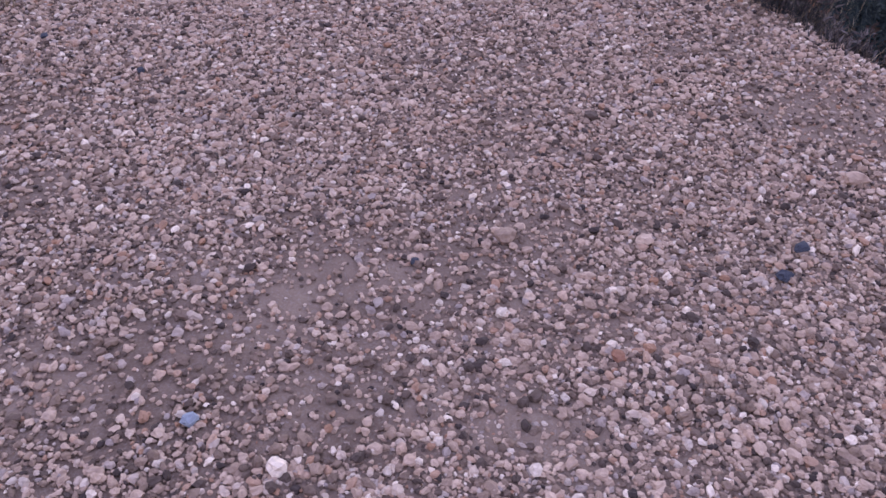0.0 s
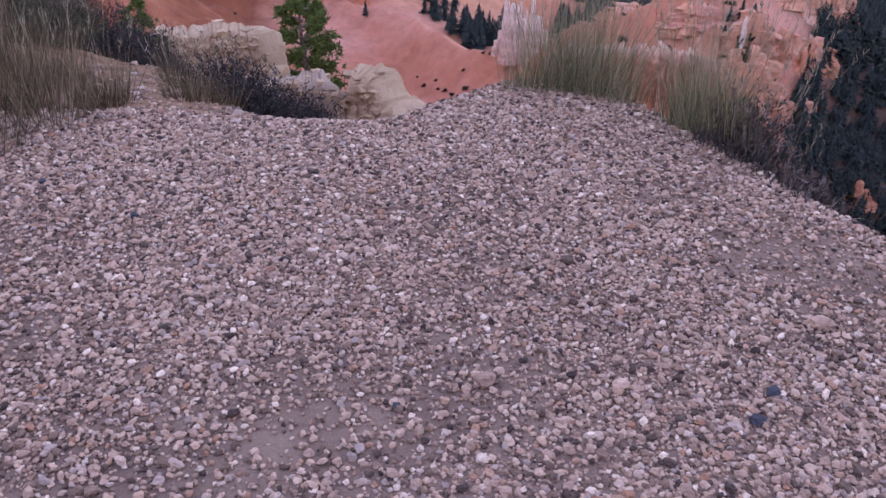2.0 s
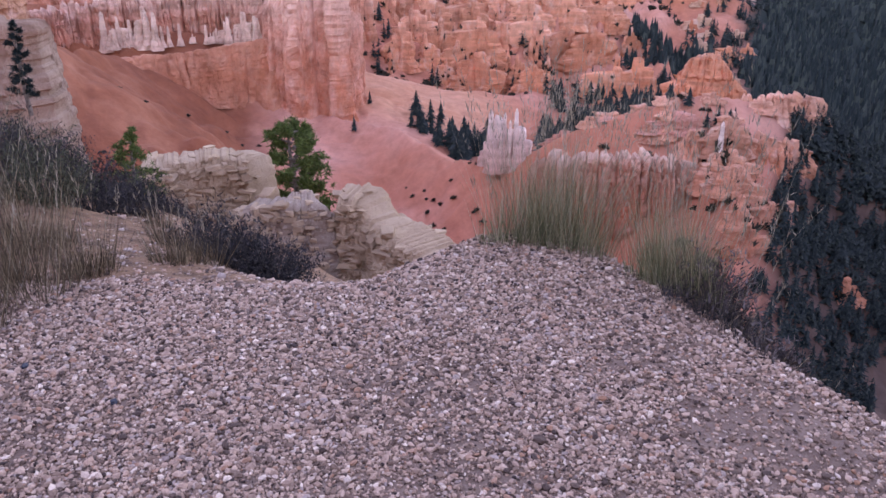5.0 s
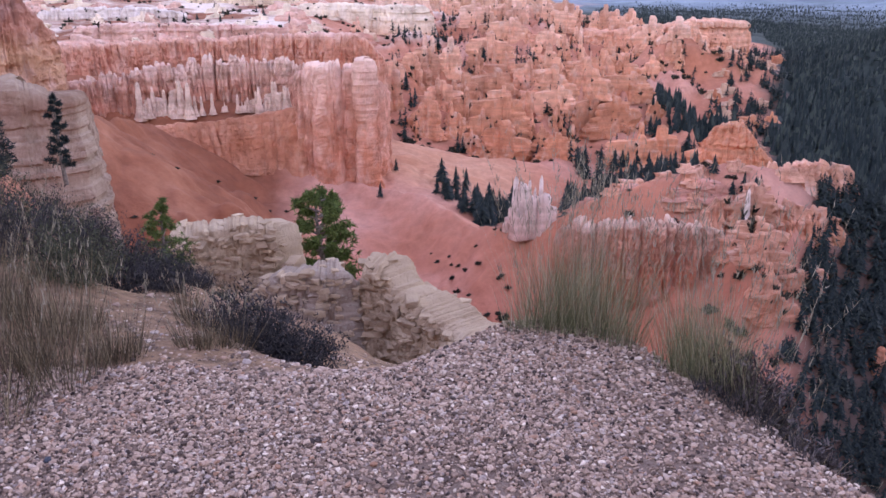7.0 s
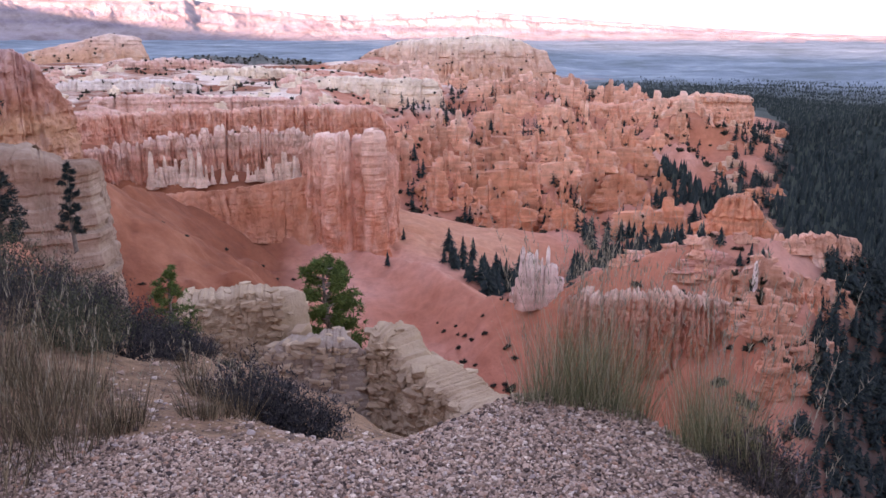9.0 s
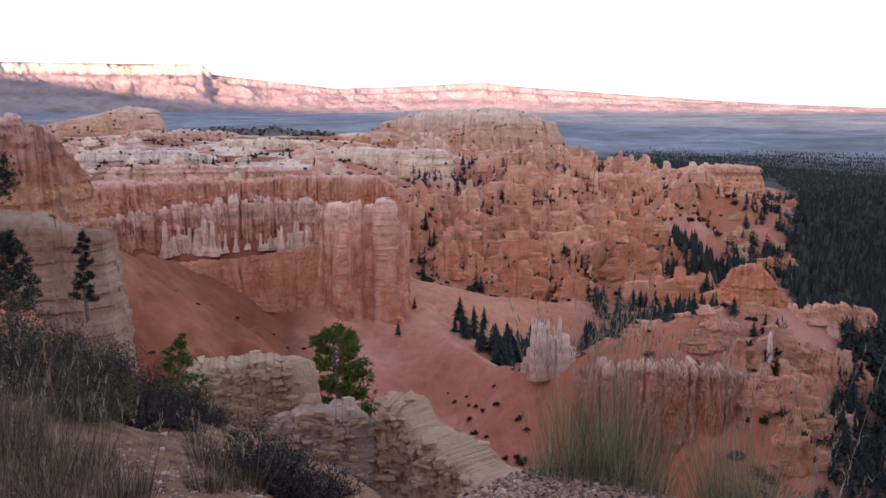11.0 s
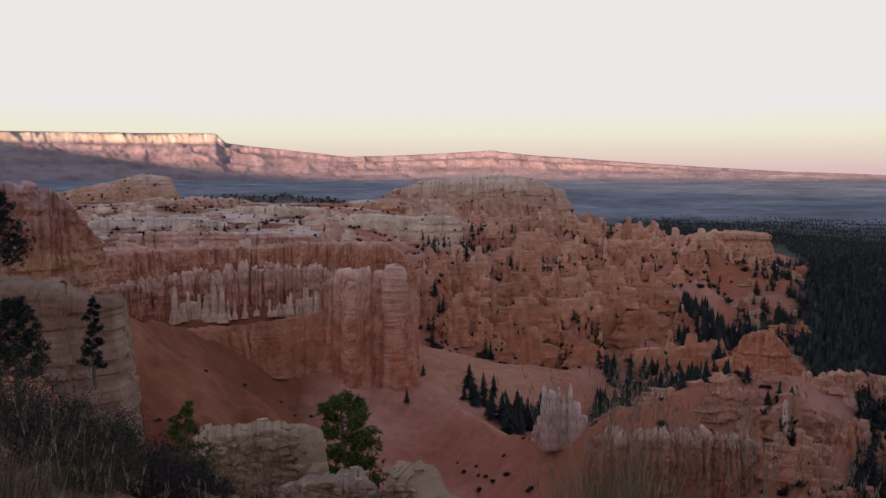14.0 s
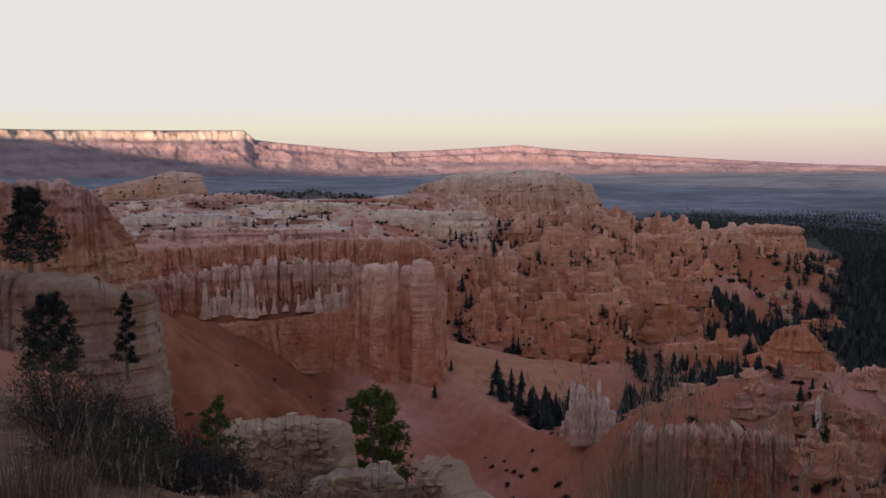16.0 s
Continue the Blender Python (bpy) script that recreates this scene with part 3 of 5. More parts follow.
# ---- rock walls ----
def along(pts, step):
    pts = np.array(pts, float)
    seg = np.hypot(*(pts[1:, :2] - pts[:-1, :2]).T)
    s = np.concatenate([[0], np.cumsum(seg)])
    u = np.arange(0, s[-1] + step * 0.5, step)
    return u, np.stack([np.interp(u, s, pts[:, k]) for k in range(pts.shape[1])], -1)


def fin(name, pts, mat, thick, step, seed, column=6.0, notch=4.0, groove=1.5, ledge=0.6, lean=0.25, levels=34, round_ends=0.45, sections=0):
    """A wall of rock on a line of (x, y, base, top): fluted into columns, notched along its top, with ledges across its face."""
    u, c = along(pts, step)
    n = len(u)
    d = np.gradient(c[:, :2], axis=0)
    d /= np.maximum(np.hypot(d[:, 0], d[:, 1])[:, None], 1e-6)
    nrm = np.stack([d[:, 1], -d[:, 0]], -1)
    if np.sum(nrm * -c[:, :2]) < 0:
        nrm = -nrm
    def pillars(size, salt):
        warp = u + size * (2.4 * (vnoise(u / (size * 3.1), 0.5, seed=seed + salt) - 0.5) + 0.7 * (vnoise(u / (size * 1.1), 0.5, seed=seed + salt + 1) - 0.5))
        cell = np.floor(warp / size).astype(np.int64)
        q = 2 * (warp / size - cell) - 1
        return 1 - np.sqrt(np.clip(1 - q * q, 0, 1)), rnd3(cell, cell * 0, cell * 0, seed + salt + 7), rnd3(cell, cell * 0 + 5, cell * 0, seed + salt + 8)
    big, tall, out = pillars(column, 0)
    sub, tall2, out2 = pillars(column * 0.37, 20)
    ends = np.clip(np.minimum(u, u[-1] - u) / (thick * round_ends + 1e-6), 0, 1)
    ends = np.sqrt(1 - (1 - ends) ** 2)
    base, top = c[:, 2], c[:, 3]
    fine, tall3, _ = pillars(column * 0.16, 40)
    top = top - notch * (0.35 * big * (0.3 + 0.7 * out2) + 0.40 * tall + 0.22 * sub + 0.30 * tall2 + 0.12 * fine + 0.16 * tall3)
    top = base + (top - base) * (0.75 + 0.25 * ends)
    # levels of the face: the front goes up, then the back comes down
    up = np.linspace(0, 1, levels)
    side = np.concatenate([up, [1.0], up[::-1][::3]])
    sign = np.concatenate([np.ones(levels), [0.0], -np.ones(len(up[::-1][::3]))])
    H = base[:, None] + (top - base)[:, None] * side[None, :]
    U = np.repeat(u[:, None], len(side), 1)
    cap = np.where(side > 0.94, np.sqrt(np.clip(1 - ((side - 0.94) / 0.06) ** 2, 0, 1)) * 0.3 + 0.7, 1.0)[None, :]
    shape = 1 - lean * side[None, :]
    # beds: hard ones stand out, soft ones are worn back, in blocks
    bed = (H + ledge * 1.5 * (vnoise(U / (column * 2.0), 0.7, seed=seed + 3) - 0.5)) / (ledge * 2.2 + 1e-6)
    layer = np.floor(bed).astype(np.int64)
    block = np.floor(U / (ledge * 4.5 + 1e-6) + 0.5 * (layer % 2)).astype(np.int64)
    strat = 1.3 * (rnd3(layer, layer * 0, layer * 0, seed + 4) - 0.5) + 0.9 * (rnd3(layer, block, layer * 0, seed + 5) - 0.5)
    rough = 1.3 * (fbm(U / column * 1.8, H / column * 0.7, seed=seed + 6, octaves=6, gain=0.66) - 0.5)
    grow = 0.35 + 0.65 * side[None, :]
    # flutes open and close down the face instead of running straight through
    cut = np.clip(2.2 * vnoise(U / (column * 1.3), H / (column * 5.0), seed=seed + 9) - 0.3, 0.1, 1.2)
    off = thick * 0.5 * shape * cap * ends[:, None] + groove * cut * ((0.8 * (out - 0.5) - 1.1 * big * (0.4 + 0.6 * tall2))[:, None] * grow + (0.25 * (out2 - 0.5) - 0.4 * sub)[:, None])
    off = off + ledge * strat + (groove * 1.3 + ledge * 0.5) * rough
    off = np.maximum(off, thick * 0.04) * sign[None, :]
    X = c[:, 0][:, None] + nrm[:, 0][:, None] * off
    Y = c[:, 1][:, None] + nrm[:, 1][:, None] * off
    v = np.stack([X, Y, H], -1).reshape(-1, 3)
    if not sections:
        return new(name, mesh_np(name, v, grid_faces(n, len(side)), mat, False))
    # a long cliff is told apart into its sections, which meet without a gap
    whole = new(name)
    whole.location = (c[n // 2, 0], c[n // 2, 1], base[n // 2])
    cuts = np.linspace(0, n - 1, sections + 1).astype(int)
    for lo, hi in zip(cuts[:-1], cuts[1:]):
        sec = part("cliff_section", mesh_np("cliff_section", v[lo * len(side):(hi + 1) * len(side)], grid_faces(hi - lo + 1, len(side)), mat, False), whole)
        sec.matrix_parent_inverse = Matrix.Translation(-whole.location)
    return whole


def wall(az0, r0, base0, top0, *more):
    """Points of a wall from bearing, distance, and the dips of its foot and head."""
    rows = [(az0, r0, base0, top0), *more]
    out = []
    for az, r, b, t in rows:
        q = spot(az, r, b)
        out.append((q[0], q[1], q[2] - 3 - r * 0.004, spot(az, r, t)[2]))
    return out


buttress = new("rock_buttress")
buttress.location = spot(-7, 330, z=-86)
for k, rows in enumerate([wall(-10.4, 336, -13.4, -7.6, (-9.2, 330, -14.6, -6.7), (-8.2, 325, -15.2, -6.4), (-7.0, 324, -15.4, -6.2)),
                          wall(-7.5, 329, -15.2, -7.0, (-6.5, 327.5, -15.3, -6.7), (-5.4, 329, -15.3, -6.8)),
                          wall(-6.05, 325, -15.6, -6.3, (-5.5, 322, -15.7, -6.1), (-5.1, 326, -15.6, -6.9)),
                          wall(-5.1, 331, -15.4, -7.6, (-4.85, 342, -15.0, -8.2), (-4.7, 362, -14.6, -8.8))]):
    pil = fin("pillar", rows, rock_wall_mat, 13, 0.33, 11 + 17 * k, 4.4, 6.0, 2.4, 0.25, 0.22, 70, 0.35)
    pil.parent = buttress
    pil.matrix_parent_inverse = Matrix.Translation(-buttress.location)
tagged(buttress, "tall orange and pink sandstone buttress with vertical cracks", "cliff")
tagged(fin("cliff_band", wall(-23, 305, -12.0, -10.0, (-20, 318, -13.0, -10.5), (-16, 330, -13.2, -10.5), (-12, 332, -13.6, -10.0), (-9.0, 330, -14, -9.5)),
           rock_alcove, 16, 0.45, 21, 11, 1.6, 2.0, 0.35, 0.85, sections=4), "banded orange cliff above a talus slope", "cliff")
tagged(fin("pink_columns", wall(-26, 345, -9.6, -6.6, (-23, 350, -10.0, -6.8), (-20, 350, -10.2, -6.2), (-16, 356, -10, -5.9), (-12, 356, -10, -5.9), (-9, 352, -10, -6.3)),
           rock_heads, 11, 0.3, 41, 5.6, 8.0, 3.6, 0.35, 0.35, 44, sections=10), "fluted pink sandstone columns with pale heads", "cliff")
tagged(fin("upper_columns", wall(-27, 410, -8, -4.6, (-23, 420, -7.8, -5.0), (-19, 430, -7.5, -5.0), (-14, 435, -7.4, -4.9), (-9, 432, -7.6, -4.7), (-5.8, 425, -8.0, -4.8), (-3.8, 425, -9.0, -6.6)),
           rock_rust, 13, 0.4, 51, 6, 3.5, 3.4, 0.5, 0.25, 40, sections=10), "upper row of rust and pink sandstone columns", "cliff")
tagged(fin("left_fin", wall(-36, 300, -8, -0.2, (-31, 300, -8, -0.3), (-28.7, 302, -8, -0.6), (-27.6, 304, -8, -1.2), (-26.7, 307, -8.2, -2.6), (-26.0, 310, -8.4, -3.8), (-25.4, 314, -8.6, -5.0)),
           rock_fin, 15, 0.4, 61, 5.5, 4.0, 2.8, 0.9, 0.3, 50, 0.2, sections=5), "high banded orange fin with notched crest", "cliff")
tagged(fin("pale_cliff", wall(-40, 66, -15, -5.5, (-32, 62, -15, -6.0), (-28, 60, -15.5, -6.8), (-26.1, 60, -16, -7.7), (-25.7, 66, -16, -8.2), (-25.8, 80, -15, -8.4)),
           rock_tan, 6, 0.09, 71, 3.4, 0.7, 0.45, 0.22, 0.3, 80, 0.15, sections=4), "pale tan limestone cliff below the rim", "cliff")
tagged(fin("crest_cliff", wall(8.3, 214, -24, -17.6, (11, 210, -24.5, -17.2), (14, 210, -24.5, -16.9), (17.0, 213, -24, -16.8), (19.2, 216, -23, -16.9), (20.4, 222, -22, -17.4)),
           rock_red, 9, 0.28, 91, 4.2, 4.5, 3.2, 0.35, 0.3, 44, sections=6), "red cliff with pale fluted crest", "cliff")
tagged(fin("ridge_end_cliff", wall(21, 250, -16, -13.2, (23, 252, -16.5, -12.6), (25, 254, -17.5, -12.2), (26.8, 260, -17.5, -12.1), (27.6, 275, -17.5, -12.6)),
           rock_orange, 24, 0.35, 101, 5, 5.0, 3.2, 0.7, 0.9, 50), "rugged orange cliff at the end of a ridge", "cliff")
tagged(fin("ridge_cliff", wall(18.6, 227, -19, -15.3, (20.5, 229, -19, -14.8), (22.5, 230, -19.5, -14.8), (24.5, 234, -20, -14.6), (26.3, 238, -20, -15.0), (27.4, 250, -19.5, -15.6)),
           rock_orange, 22, 0.35, 105, 5, 5.5, 4.0, 0.7, 0.85, 50), "crumbling orange rock face below the ridge", "cliff")
tagged(fin("mesa", wall(-8.5, 1240, -4.2, -2.3, (-5, 1210, -4.6, -1.9), (-1, 1190, -4.8, -1.75), (2, 1190, -5.0, -1.8), (5, 1200, -4.8, -2.1), (6.4, 1230, -4.6, -2.6), (7.4, 1300, -4.4, -2.9)),
           rock_mesa, 150, 1.5, 111, 15, 12, 7.0, 2.6, 0.85, 60, 0.3, sections=6), "broad sandstone mesa slope with fluted cliffs", "mesa")
tagged(fin("pale_mesa", wall(-6.2, 1345, -2.9, -1.6, (-4.4, 1320, -2.9, -0.95), (-2.8, 1300, -2.9, -0.5), (0, 1290, -3.0, -0.2), (2.5, 1290, -3.0, -0.1), (4.3, 1295, -3.0, -0.4), (5.5, 1310, -3.0, -1.0), (6.2, 1340, -3.0, -2.0)),
           rock_cap, 110, 1.3, 113, 17, 6, 6.0, 2.4, 0.6, 50, 0.3, sections=4), "flat mesa top with a pale limestone cap", "mesa")
tagged(fin("right_butte", wall(8.8, 800, -6.4, -4.7, (11, 790, -6.6, -4.6), (14, 790, -7.0, -4.3), (17, 800, -7.0, -3.9), (19.2, 815, -7.0, -3.8), (19.6, 850, -7, -4.2)),
           rock_orange, 40, 1.0, 121, 14, 4, 6, 2.0, 0.45), "orange sandstone butte with a flat crest", "butte")
tagged(fin("lower_butte", wall(11.5, 700, -8.2, -6.1, (14, 690, -8.4, -5.9), (17, 690, -8.8, -5.9), (19.5, 700, -8.8, -6.2), (20.6, 720, -8.6, -6.9)),
           rock_orange, 34, 0.9, 131, 12, 6, 5, 1.5, 0.5), "crumbling orange sandstone terrace", "butte")
tagged(fin("forest_fin", wall(18.2, 425, -13.4, -11.4, (19.4, 420, -13.6, -10.3), (20.8, 420, -13.8, -10.4), (22, 424, -14, -11.9), (23.4, 430, -14, -13.0)),
           rock_orange, 16, 0.5, 141, 6, 3.5, 2.6, 0.7, 0.65), "jagged orange rock fin standing among trees", "cliff")
tagged(fin("cream_bench", wall(-12.5, 800, -4.4, -3.3, (-9, 770, -4.6, -2.9), (-5, 750, -4.6, -3.0), (-1.5, 740, -4.7, -3.1), (-0.6, 750, -4.7, -3.9)),
           rock_bench, 36, 1.0, 151, 12, 4, 3.5, 1.6, 0.6), "bench of cream limestone below the mesa", "cliff")
for k, (rows, th, m, lab) in enumerate([
        (wall(-24, 560, -5.4, -4.0, (-20, 550, -5.4, -3.9), (-16, 545, -5.4, -4.1), (-11, 550, -5.4, -4.3)), 14, rock_pink, "low pink sandstone wall on the bench"),
        (wall(-26, 700, -4.2, -3.0, (-21, 690, -4.3, -2.9), (-17, 680, -4.3, -3.2)), 18, rock_pale, "pale pink rock step on the bench"),
        (wall(-17, 900, -3.4, -2.3, (-13, 890, -3.5, -2.2), (-10, 900, -3.4, -2.5)), 24, rock_bench, "cream limestone step on the bench"),
        (wall(-23, 1150, -2.6, -1.7, (-18.5, 1130, -2.7, -1.5), (-14.5, 1150, -2.6, -2.0)), 40, rock_pink, "far pink rock hump on the bench"),
        (wall(-3.5, 1120, -4.8, -3.0, (1, 1100, -5.0, -2.9), (5, 1110, -5.0, -3.0), (8, 1140, -4.8, -3.3)), 50, rock_mesa, "crumbling terrace at the foot of the mesa"),
        (wall(-8.5, 1150, -4.0, -2.0, (-6, 1140, -4.2, -1.9), (-3.5, 1150, -4.2, -2.4)), 40, rock_mesa, "fluted orange terrace beside the mesa"),
        (wall(0.5, 640, -8.0, -6.5, (5, 630, -8.4, -6.4), (8.5, 640, -8.2, -6.3)), 14, rock_orange, "broken orange sandstone wall in the amphitheatre"),
        (wall(3, 520, -10.5, -8.9, (6.5, 510, -10.8, -8.8), (10, 515, -10.8, -9.2)), 12, rock_orange, "broken orange sandstone wall in the amphitheatre"),
        (wall(-1.5, 470, -11.2, -10.0, (2, 462, -11.6, -10.2), (5.5, 455, -12.0, -10.6)), 9, rock_orange, "low crumbling orange wall below the hoodoos")]):
    tagged(fin("rock_wall", rows, m, th, 0.5 + th * 0.018, 190 + 11 * k, th * 0.55, th * 0.22, th * 0.2, th * 0.05, 0.35), lab, "cliff", "rock walls of the canyon")
tagged(fin("far_left_butte", wall(-27.5, 1950, -1.9, -1.3, (-25, 1920, -1.9, -0.8), (-22.4, 1900, -1.9, -0.15), (-21.4, 1900, -1.9, -0.25), (-20.6, 1930, -1.9, -1.1)),
           rock_mesa, 110, 2.5, 161, 30, 5, 8, 3.0, 0.5), "distant wedge-shaped pink butte", "butte")


def far_range(name, az, el, near, deep, foot, seed, mat, label, category, cliff=0.8, relief=0.22):
    """Far high ground: spurs and gullies rising to a brow of cliffs, its skyline given by bearing and dip."""
    A, T = np.meshgrid(np.arange(az[0], az[-1] + 0.01, 0.07), np.linspace(0, 1, 56))
    r = near + deep * T
    x, y = r * np.sin(np.radians(A)), r * np.cos(np.radians(A))
    brow = 1.65 + near * 1.0 * np.tan(np.radians(np.interp(A, az, el))) * (1 + deep * cliff / near)
    spur = 1 - np.abs(2 * fbm(x / 260, y / 260, seed=seed, octaves=5, gain=0.55) - 1)
    t = np.clip(T + relief * (spur - 0.62) * np.clip(T * 3, 0, 1) * np.clip((1 - T) * 4, 0, 1), 0, 1)
    rise = np.interp(t, [0, 0.3, 0.5, 0.54, cliff - 0.10, cliff - 0.02, cliff + 0.04, 1.0], [0, 0.22, 0.44, 0.52, 0.72, 0.76, 0.97, 1.0])
    z = foot + (brow - foot) * rise + 12 * (fbm(x / 90, y / 90, seed=seed + 3, octaves=5) - 0.5) * np.clip(T * 4, 0, 1) * np.clip((1 - T) * 4, 0.25, 1)
    v = np.stack([x, y, z], -1).reshape(-1, 3)
    return tagged(new(name, mesh_np(name, v, grid_faces(*A.shape)[:, ::-1], mat)), label, category)


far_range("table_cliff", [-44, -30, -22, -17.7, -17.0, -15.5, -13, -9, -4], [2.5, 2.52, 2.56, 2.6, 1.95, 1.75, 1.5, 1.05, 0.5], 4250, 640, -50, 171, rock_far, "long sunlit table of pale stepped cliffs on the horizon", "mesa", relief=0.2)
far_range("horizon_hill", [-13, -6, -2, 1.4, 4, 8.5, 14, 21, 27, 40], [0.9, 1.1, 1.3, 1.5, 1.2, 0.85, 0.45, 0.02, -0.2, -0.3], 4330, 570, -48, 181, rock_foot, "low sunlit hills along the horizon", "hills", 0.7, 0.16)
tagged(fin("wooded_hill", wall(-21, 1850, -2.9, -1.8, (-17, 1800, -3.0, -1.45), (-13, 1780, -3.0, -1.5), (-9.5, 1800, -3.0, -1.75), (-7, 1830, -2.9, -2.1)),
           wooded, 260, 4, 193, 60, 14, 14, 5, 0.9), "low dark wooded hill on the plain", "hill")


# ---- hoodoos of the amphitheatre ----
def hoodoo_mesh(seed, mat, columns=3, slim=0.13, spread=0.45, pointed=0.45, skirt=0.5):
    """A tower of weathered sandstone, one unit high: columns grown together, ledged, on a skirt of rubble."""
    g = np.random.default_rng(seed)
    rings, segs = 28, 40
    A, Z = np.meshgrid(np.linspace(0, 2 * np.pi, segs, endpoint=False), np.linspace(0, 1, rings))
    ux, uy = np.cos(A), np.sin(A)
    rad = np.zeros_like(A)
    for k in range(columns):
        off = (k - (columns - 1) / 2) / max(columns - 1, 1) * 2 * spread if columns > 1 else 0.0
        side = g.normal() * 0.05
        high = 1.0 if k == columns // 2 else g.uniform(0.5, 0.97)
        q = np.clip(Z / high, 0, 1)
        rho = slim * g.uniform(0.8, 1.3) * (1 - pointed * q ** 1.5 + skirt * np.clip(1 - Z * 2.6, 0, 1) ** 1.5)
        rho = rho * (1 + 0.42 * (fbm(Z * 7.0, k * 1.7, seed=seed + k, octaves=3, gain=0.6) - 0.5))
        rho = rho * np.sqrt(np.clip((high * 1.01 - Z) / (0.08 * high), 0, 1))
        along_ray, across = off * ux + side * uy, off * uy - side * ux
        reach = along_ray + np.sqrt(np.clip(rho ** 2 - across ** 2, 0, None))
        rad = np.maximum(rad, np.where((np.abs(across) < rho) & (reach > 0), reach, 0))
    rad = np.maximum(rad, slim * 0.5 * np.clip(1.02 - Z, 0, 1) ** 0.5)
    rad = rad * (0.58 + 0.84 * fbm(ux * 3.0 + 5, uy * 3.0 + 5, Z * 4.5, seed=seed + 2, octaves=4, gain=0.66))
    v = np.stack([rad * ux, rad * uy, Z - 0.15], -1).reshape(-1, 3)
    return mesh_np("hoodoo", v, grid_faces(rings, segs, True), mat, False)


rng = np.random.default_rng(4)
forms = [hoodoo_mesh(200 + 90 * k, *f) for k, f in enumerate([
    (rock_hoodoo, 2, 0.14, 0.13, 0.50), (rock_hoodoo, 4, 0.14, 0.36, 0.45), (rock_hoodoo, 6, 0.13, 0.55, 0.5), (rock_hoodoo, 3, 0.18, 0.28, 0.55),
    (rock_hoodoo, 1, 0.16, 0.0, 0.5), (rock_hoodoo, 7, 0.12, 0.6, 0.4), (rock_hoodoo, 5, 0.17, 0.55, 0.55), (rock_bench, 4, 0.22, 0.6, 0.5),
    (rock_white, 1, 0.11, 0.0, 0.6, 0.5), (rock_white, 2, 0.10, 0.12, 0.55, 0.5), (rock_white, 3, 0.10, 0.24, 0.55, 0.45), (rock_hoodoo, 8, 0.15, 0.8, 0.5),
    (rock_castle, 2, 0.13, 0.10, 0.45, 0.5), (rock_castle, 1, 0.10, 0.0, 0.6, 0.6), (rock_castle, 3, 0.15, 0.24, 0.3, 0.6), (rock_pink, 4, 0.22, 0.6, 0.5)])]


def set_hoodoo(k, az, r, high, turn, label, group, z=None, wide=1.0, name="hoodoo"):
    p = spot(az, r, z=0)
    ob = new(name, forms[k])
    ob.matrix_world = Matrix.LocRotScale((p[0], p[1], ground_at(p[0], p[1]) if z is None else z), Euler((0, 0, turn)), (high * wide, high * wide, high))
    return tagged(ob, label, "hoodoo" if name == "hoodoo" else "rock", group)


AMPH = "hoodoos of the amphitheatre"
made = 0
while made < 285:
    r = 425 + 520 * rng.random() ** 1.15
    az = -3.8 + 23.5 * rng.random()
    if az > 17.5 - 2.5 * (r > 760) + 2 * (r < 560) or (az > 9 and r < 520 and rng.random() < 0.6):
        continue
    p = spot(az, r, z=0)
    if vnoise(np.array([p[0] / 50]), np.array([p[1] / 50]), seed=77)[0] < 0.40:
        continue
    high = (11 + 19 * rng.random() ** 1.5) * (0.7 + r / 1600)
    set_hoodoo(int(rng.choice([0, 1, 2, 3, 4, 5, 6, 11])), az, r, high, rng.uniform(-0.6, 0.6), "orange sandstone hoodoo with ledges on a talus slope", AMPH, wide=rng.uniform(0.45, 0.95))
    made += 1
for i in range(90):
    r = 450 + 480 * rng.random()
    az = -30 + 27 * rng.random()
    set_hoodoo(int(rng.choice([7, 7, 15, 15, 3])), az, r, 5 + 8 * rng.random(), rng.uniform(-0.7, 0.7), "low rounded pink and cream rock knob on a bench", "rock knobs on the bench", wide=1.4, name="boulder")
for az, r, high, k in [(1.0, 600, 22, 4), (8.2, 420, 15, 2), (13.6, 395, 17, 3), (15.2, 440, 28, 1), (16.6, 430, 20, 3), (12.0, 470, 24, 2)]:
    set_hoodoo(k, az, r, high, 0.3, "free-standing orange sandstone tower with pale base", AMPH)
for i in range(30):
    az = -20.8 + 11.8 * (i + 0.8 * rng.random()) / 30
    big = 1.5 if az < -16.3 else 0.85 + 0.4 * (az > -13)
    if -16.6 < az < -14.2 and i % 2:
        continue
    set_hoodoo(int(rng.choice([8, 9, 10])), az, 341 + rng.uniform(-3, 4), (4 + 7 * rng.random()) * big, rng.uniform(-0.5, 0.5), "slim white limestone spire on a red ledge", "white spires on the ledge",
               z=-58.5, wide=0.95, name="rock_spire")
for az, r, high, k, w in [(5.45, 231, 19.5, 13, 0.62), (5.8, 230, 18, 14, 0.30), (6.45, 231, 18.5, 13, 0.42), (6.85, 230, 16, 13, 0.38), (7.3, 231, 20, 13, 0.46), (7.55, 231, 14, 14, 0.36),
                          (6.2, 232, 13, 14, 0.5), (6.9, 232, 12.5, 14, 0.55), (8.0, 232, 9, 14, 0.6), (5.05, 233, 7.5, 14, 0.7)]:
    set_hoodoo(k, az, r, high, 0.2, "pinkish white castle-like rock spire on a ridge", "castle spires on the ridge", z=-76.5, wide=w, name="rock_spire")
for i in range(22):
    set_hoodoo(int(rng.choice([3, 6, 15])), rng.uniform(10, 24), rng.uniform(226, 250), 3 + 4 * rng.random(), rng.uniform(-0.7, 0.7), "low crumbling orange rock hump on the ridge", "rock humps on the ridge", wide=1.6, name="boulder")
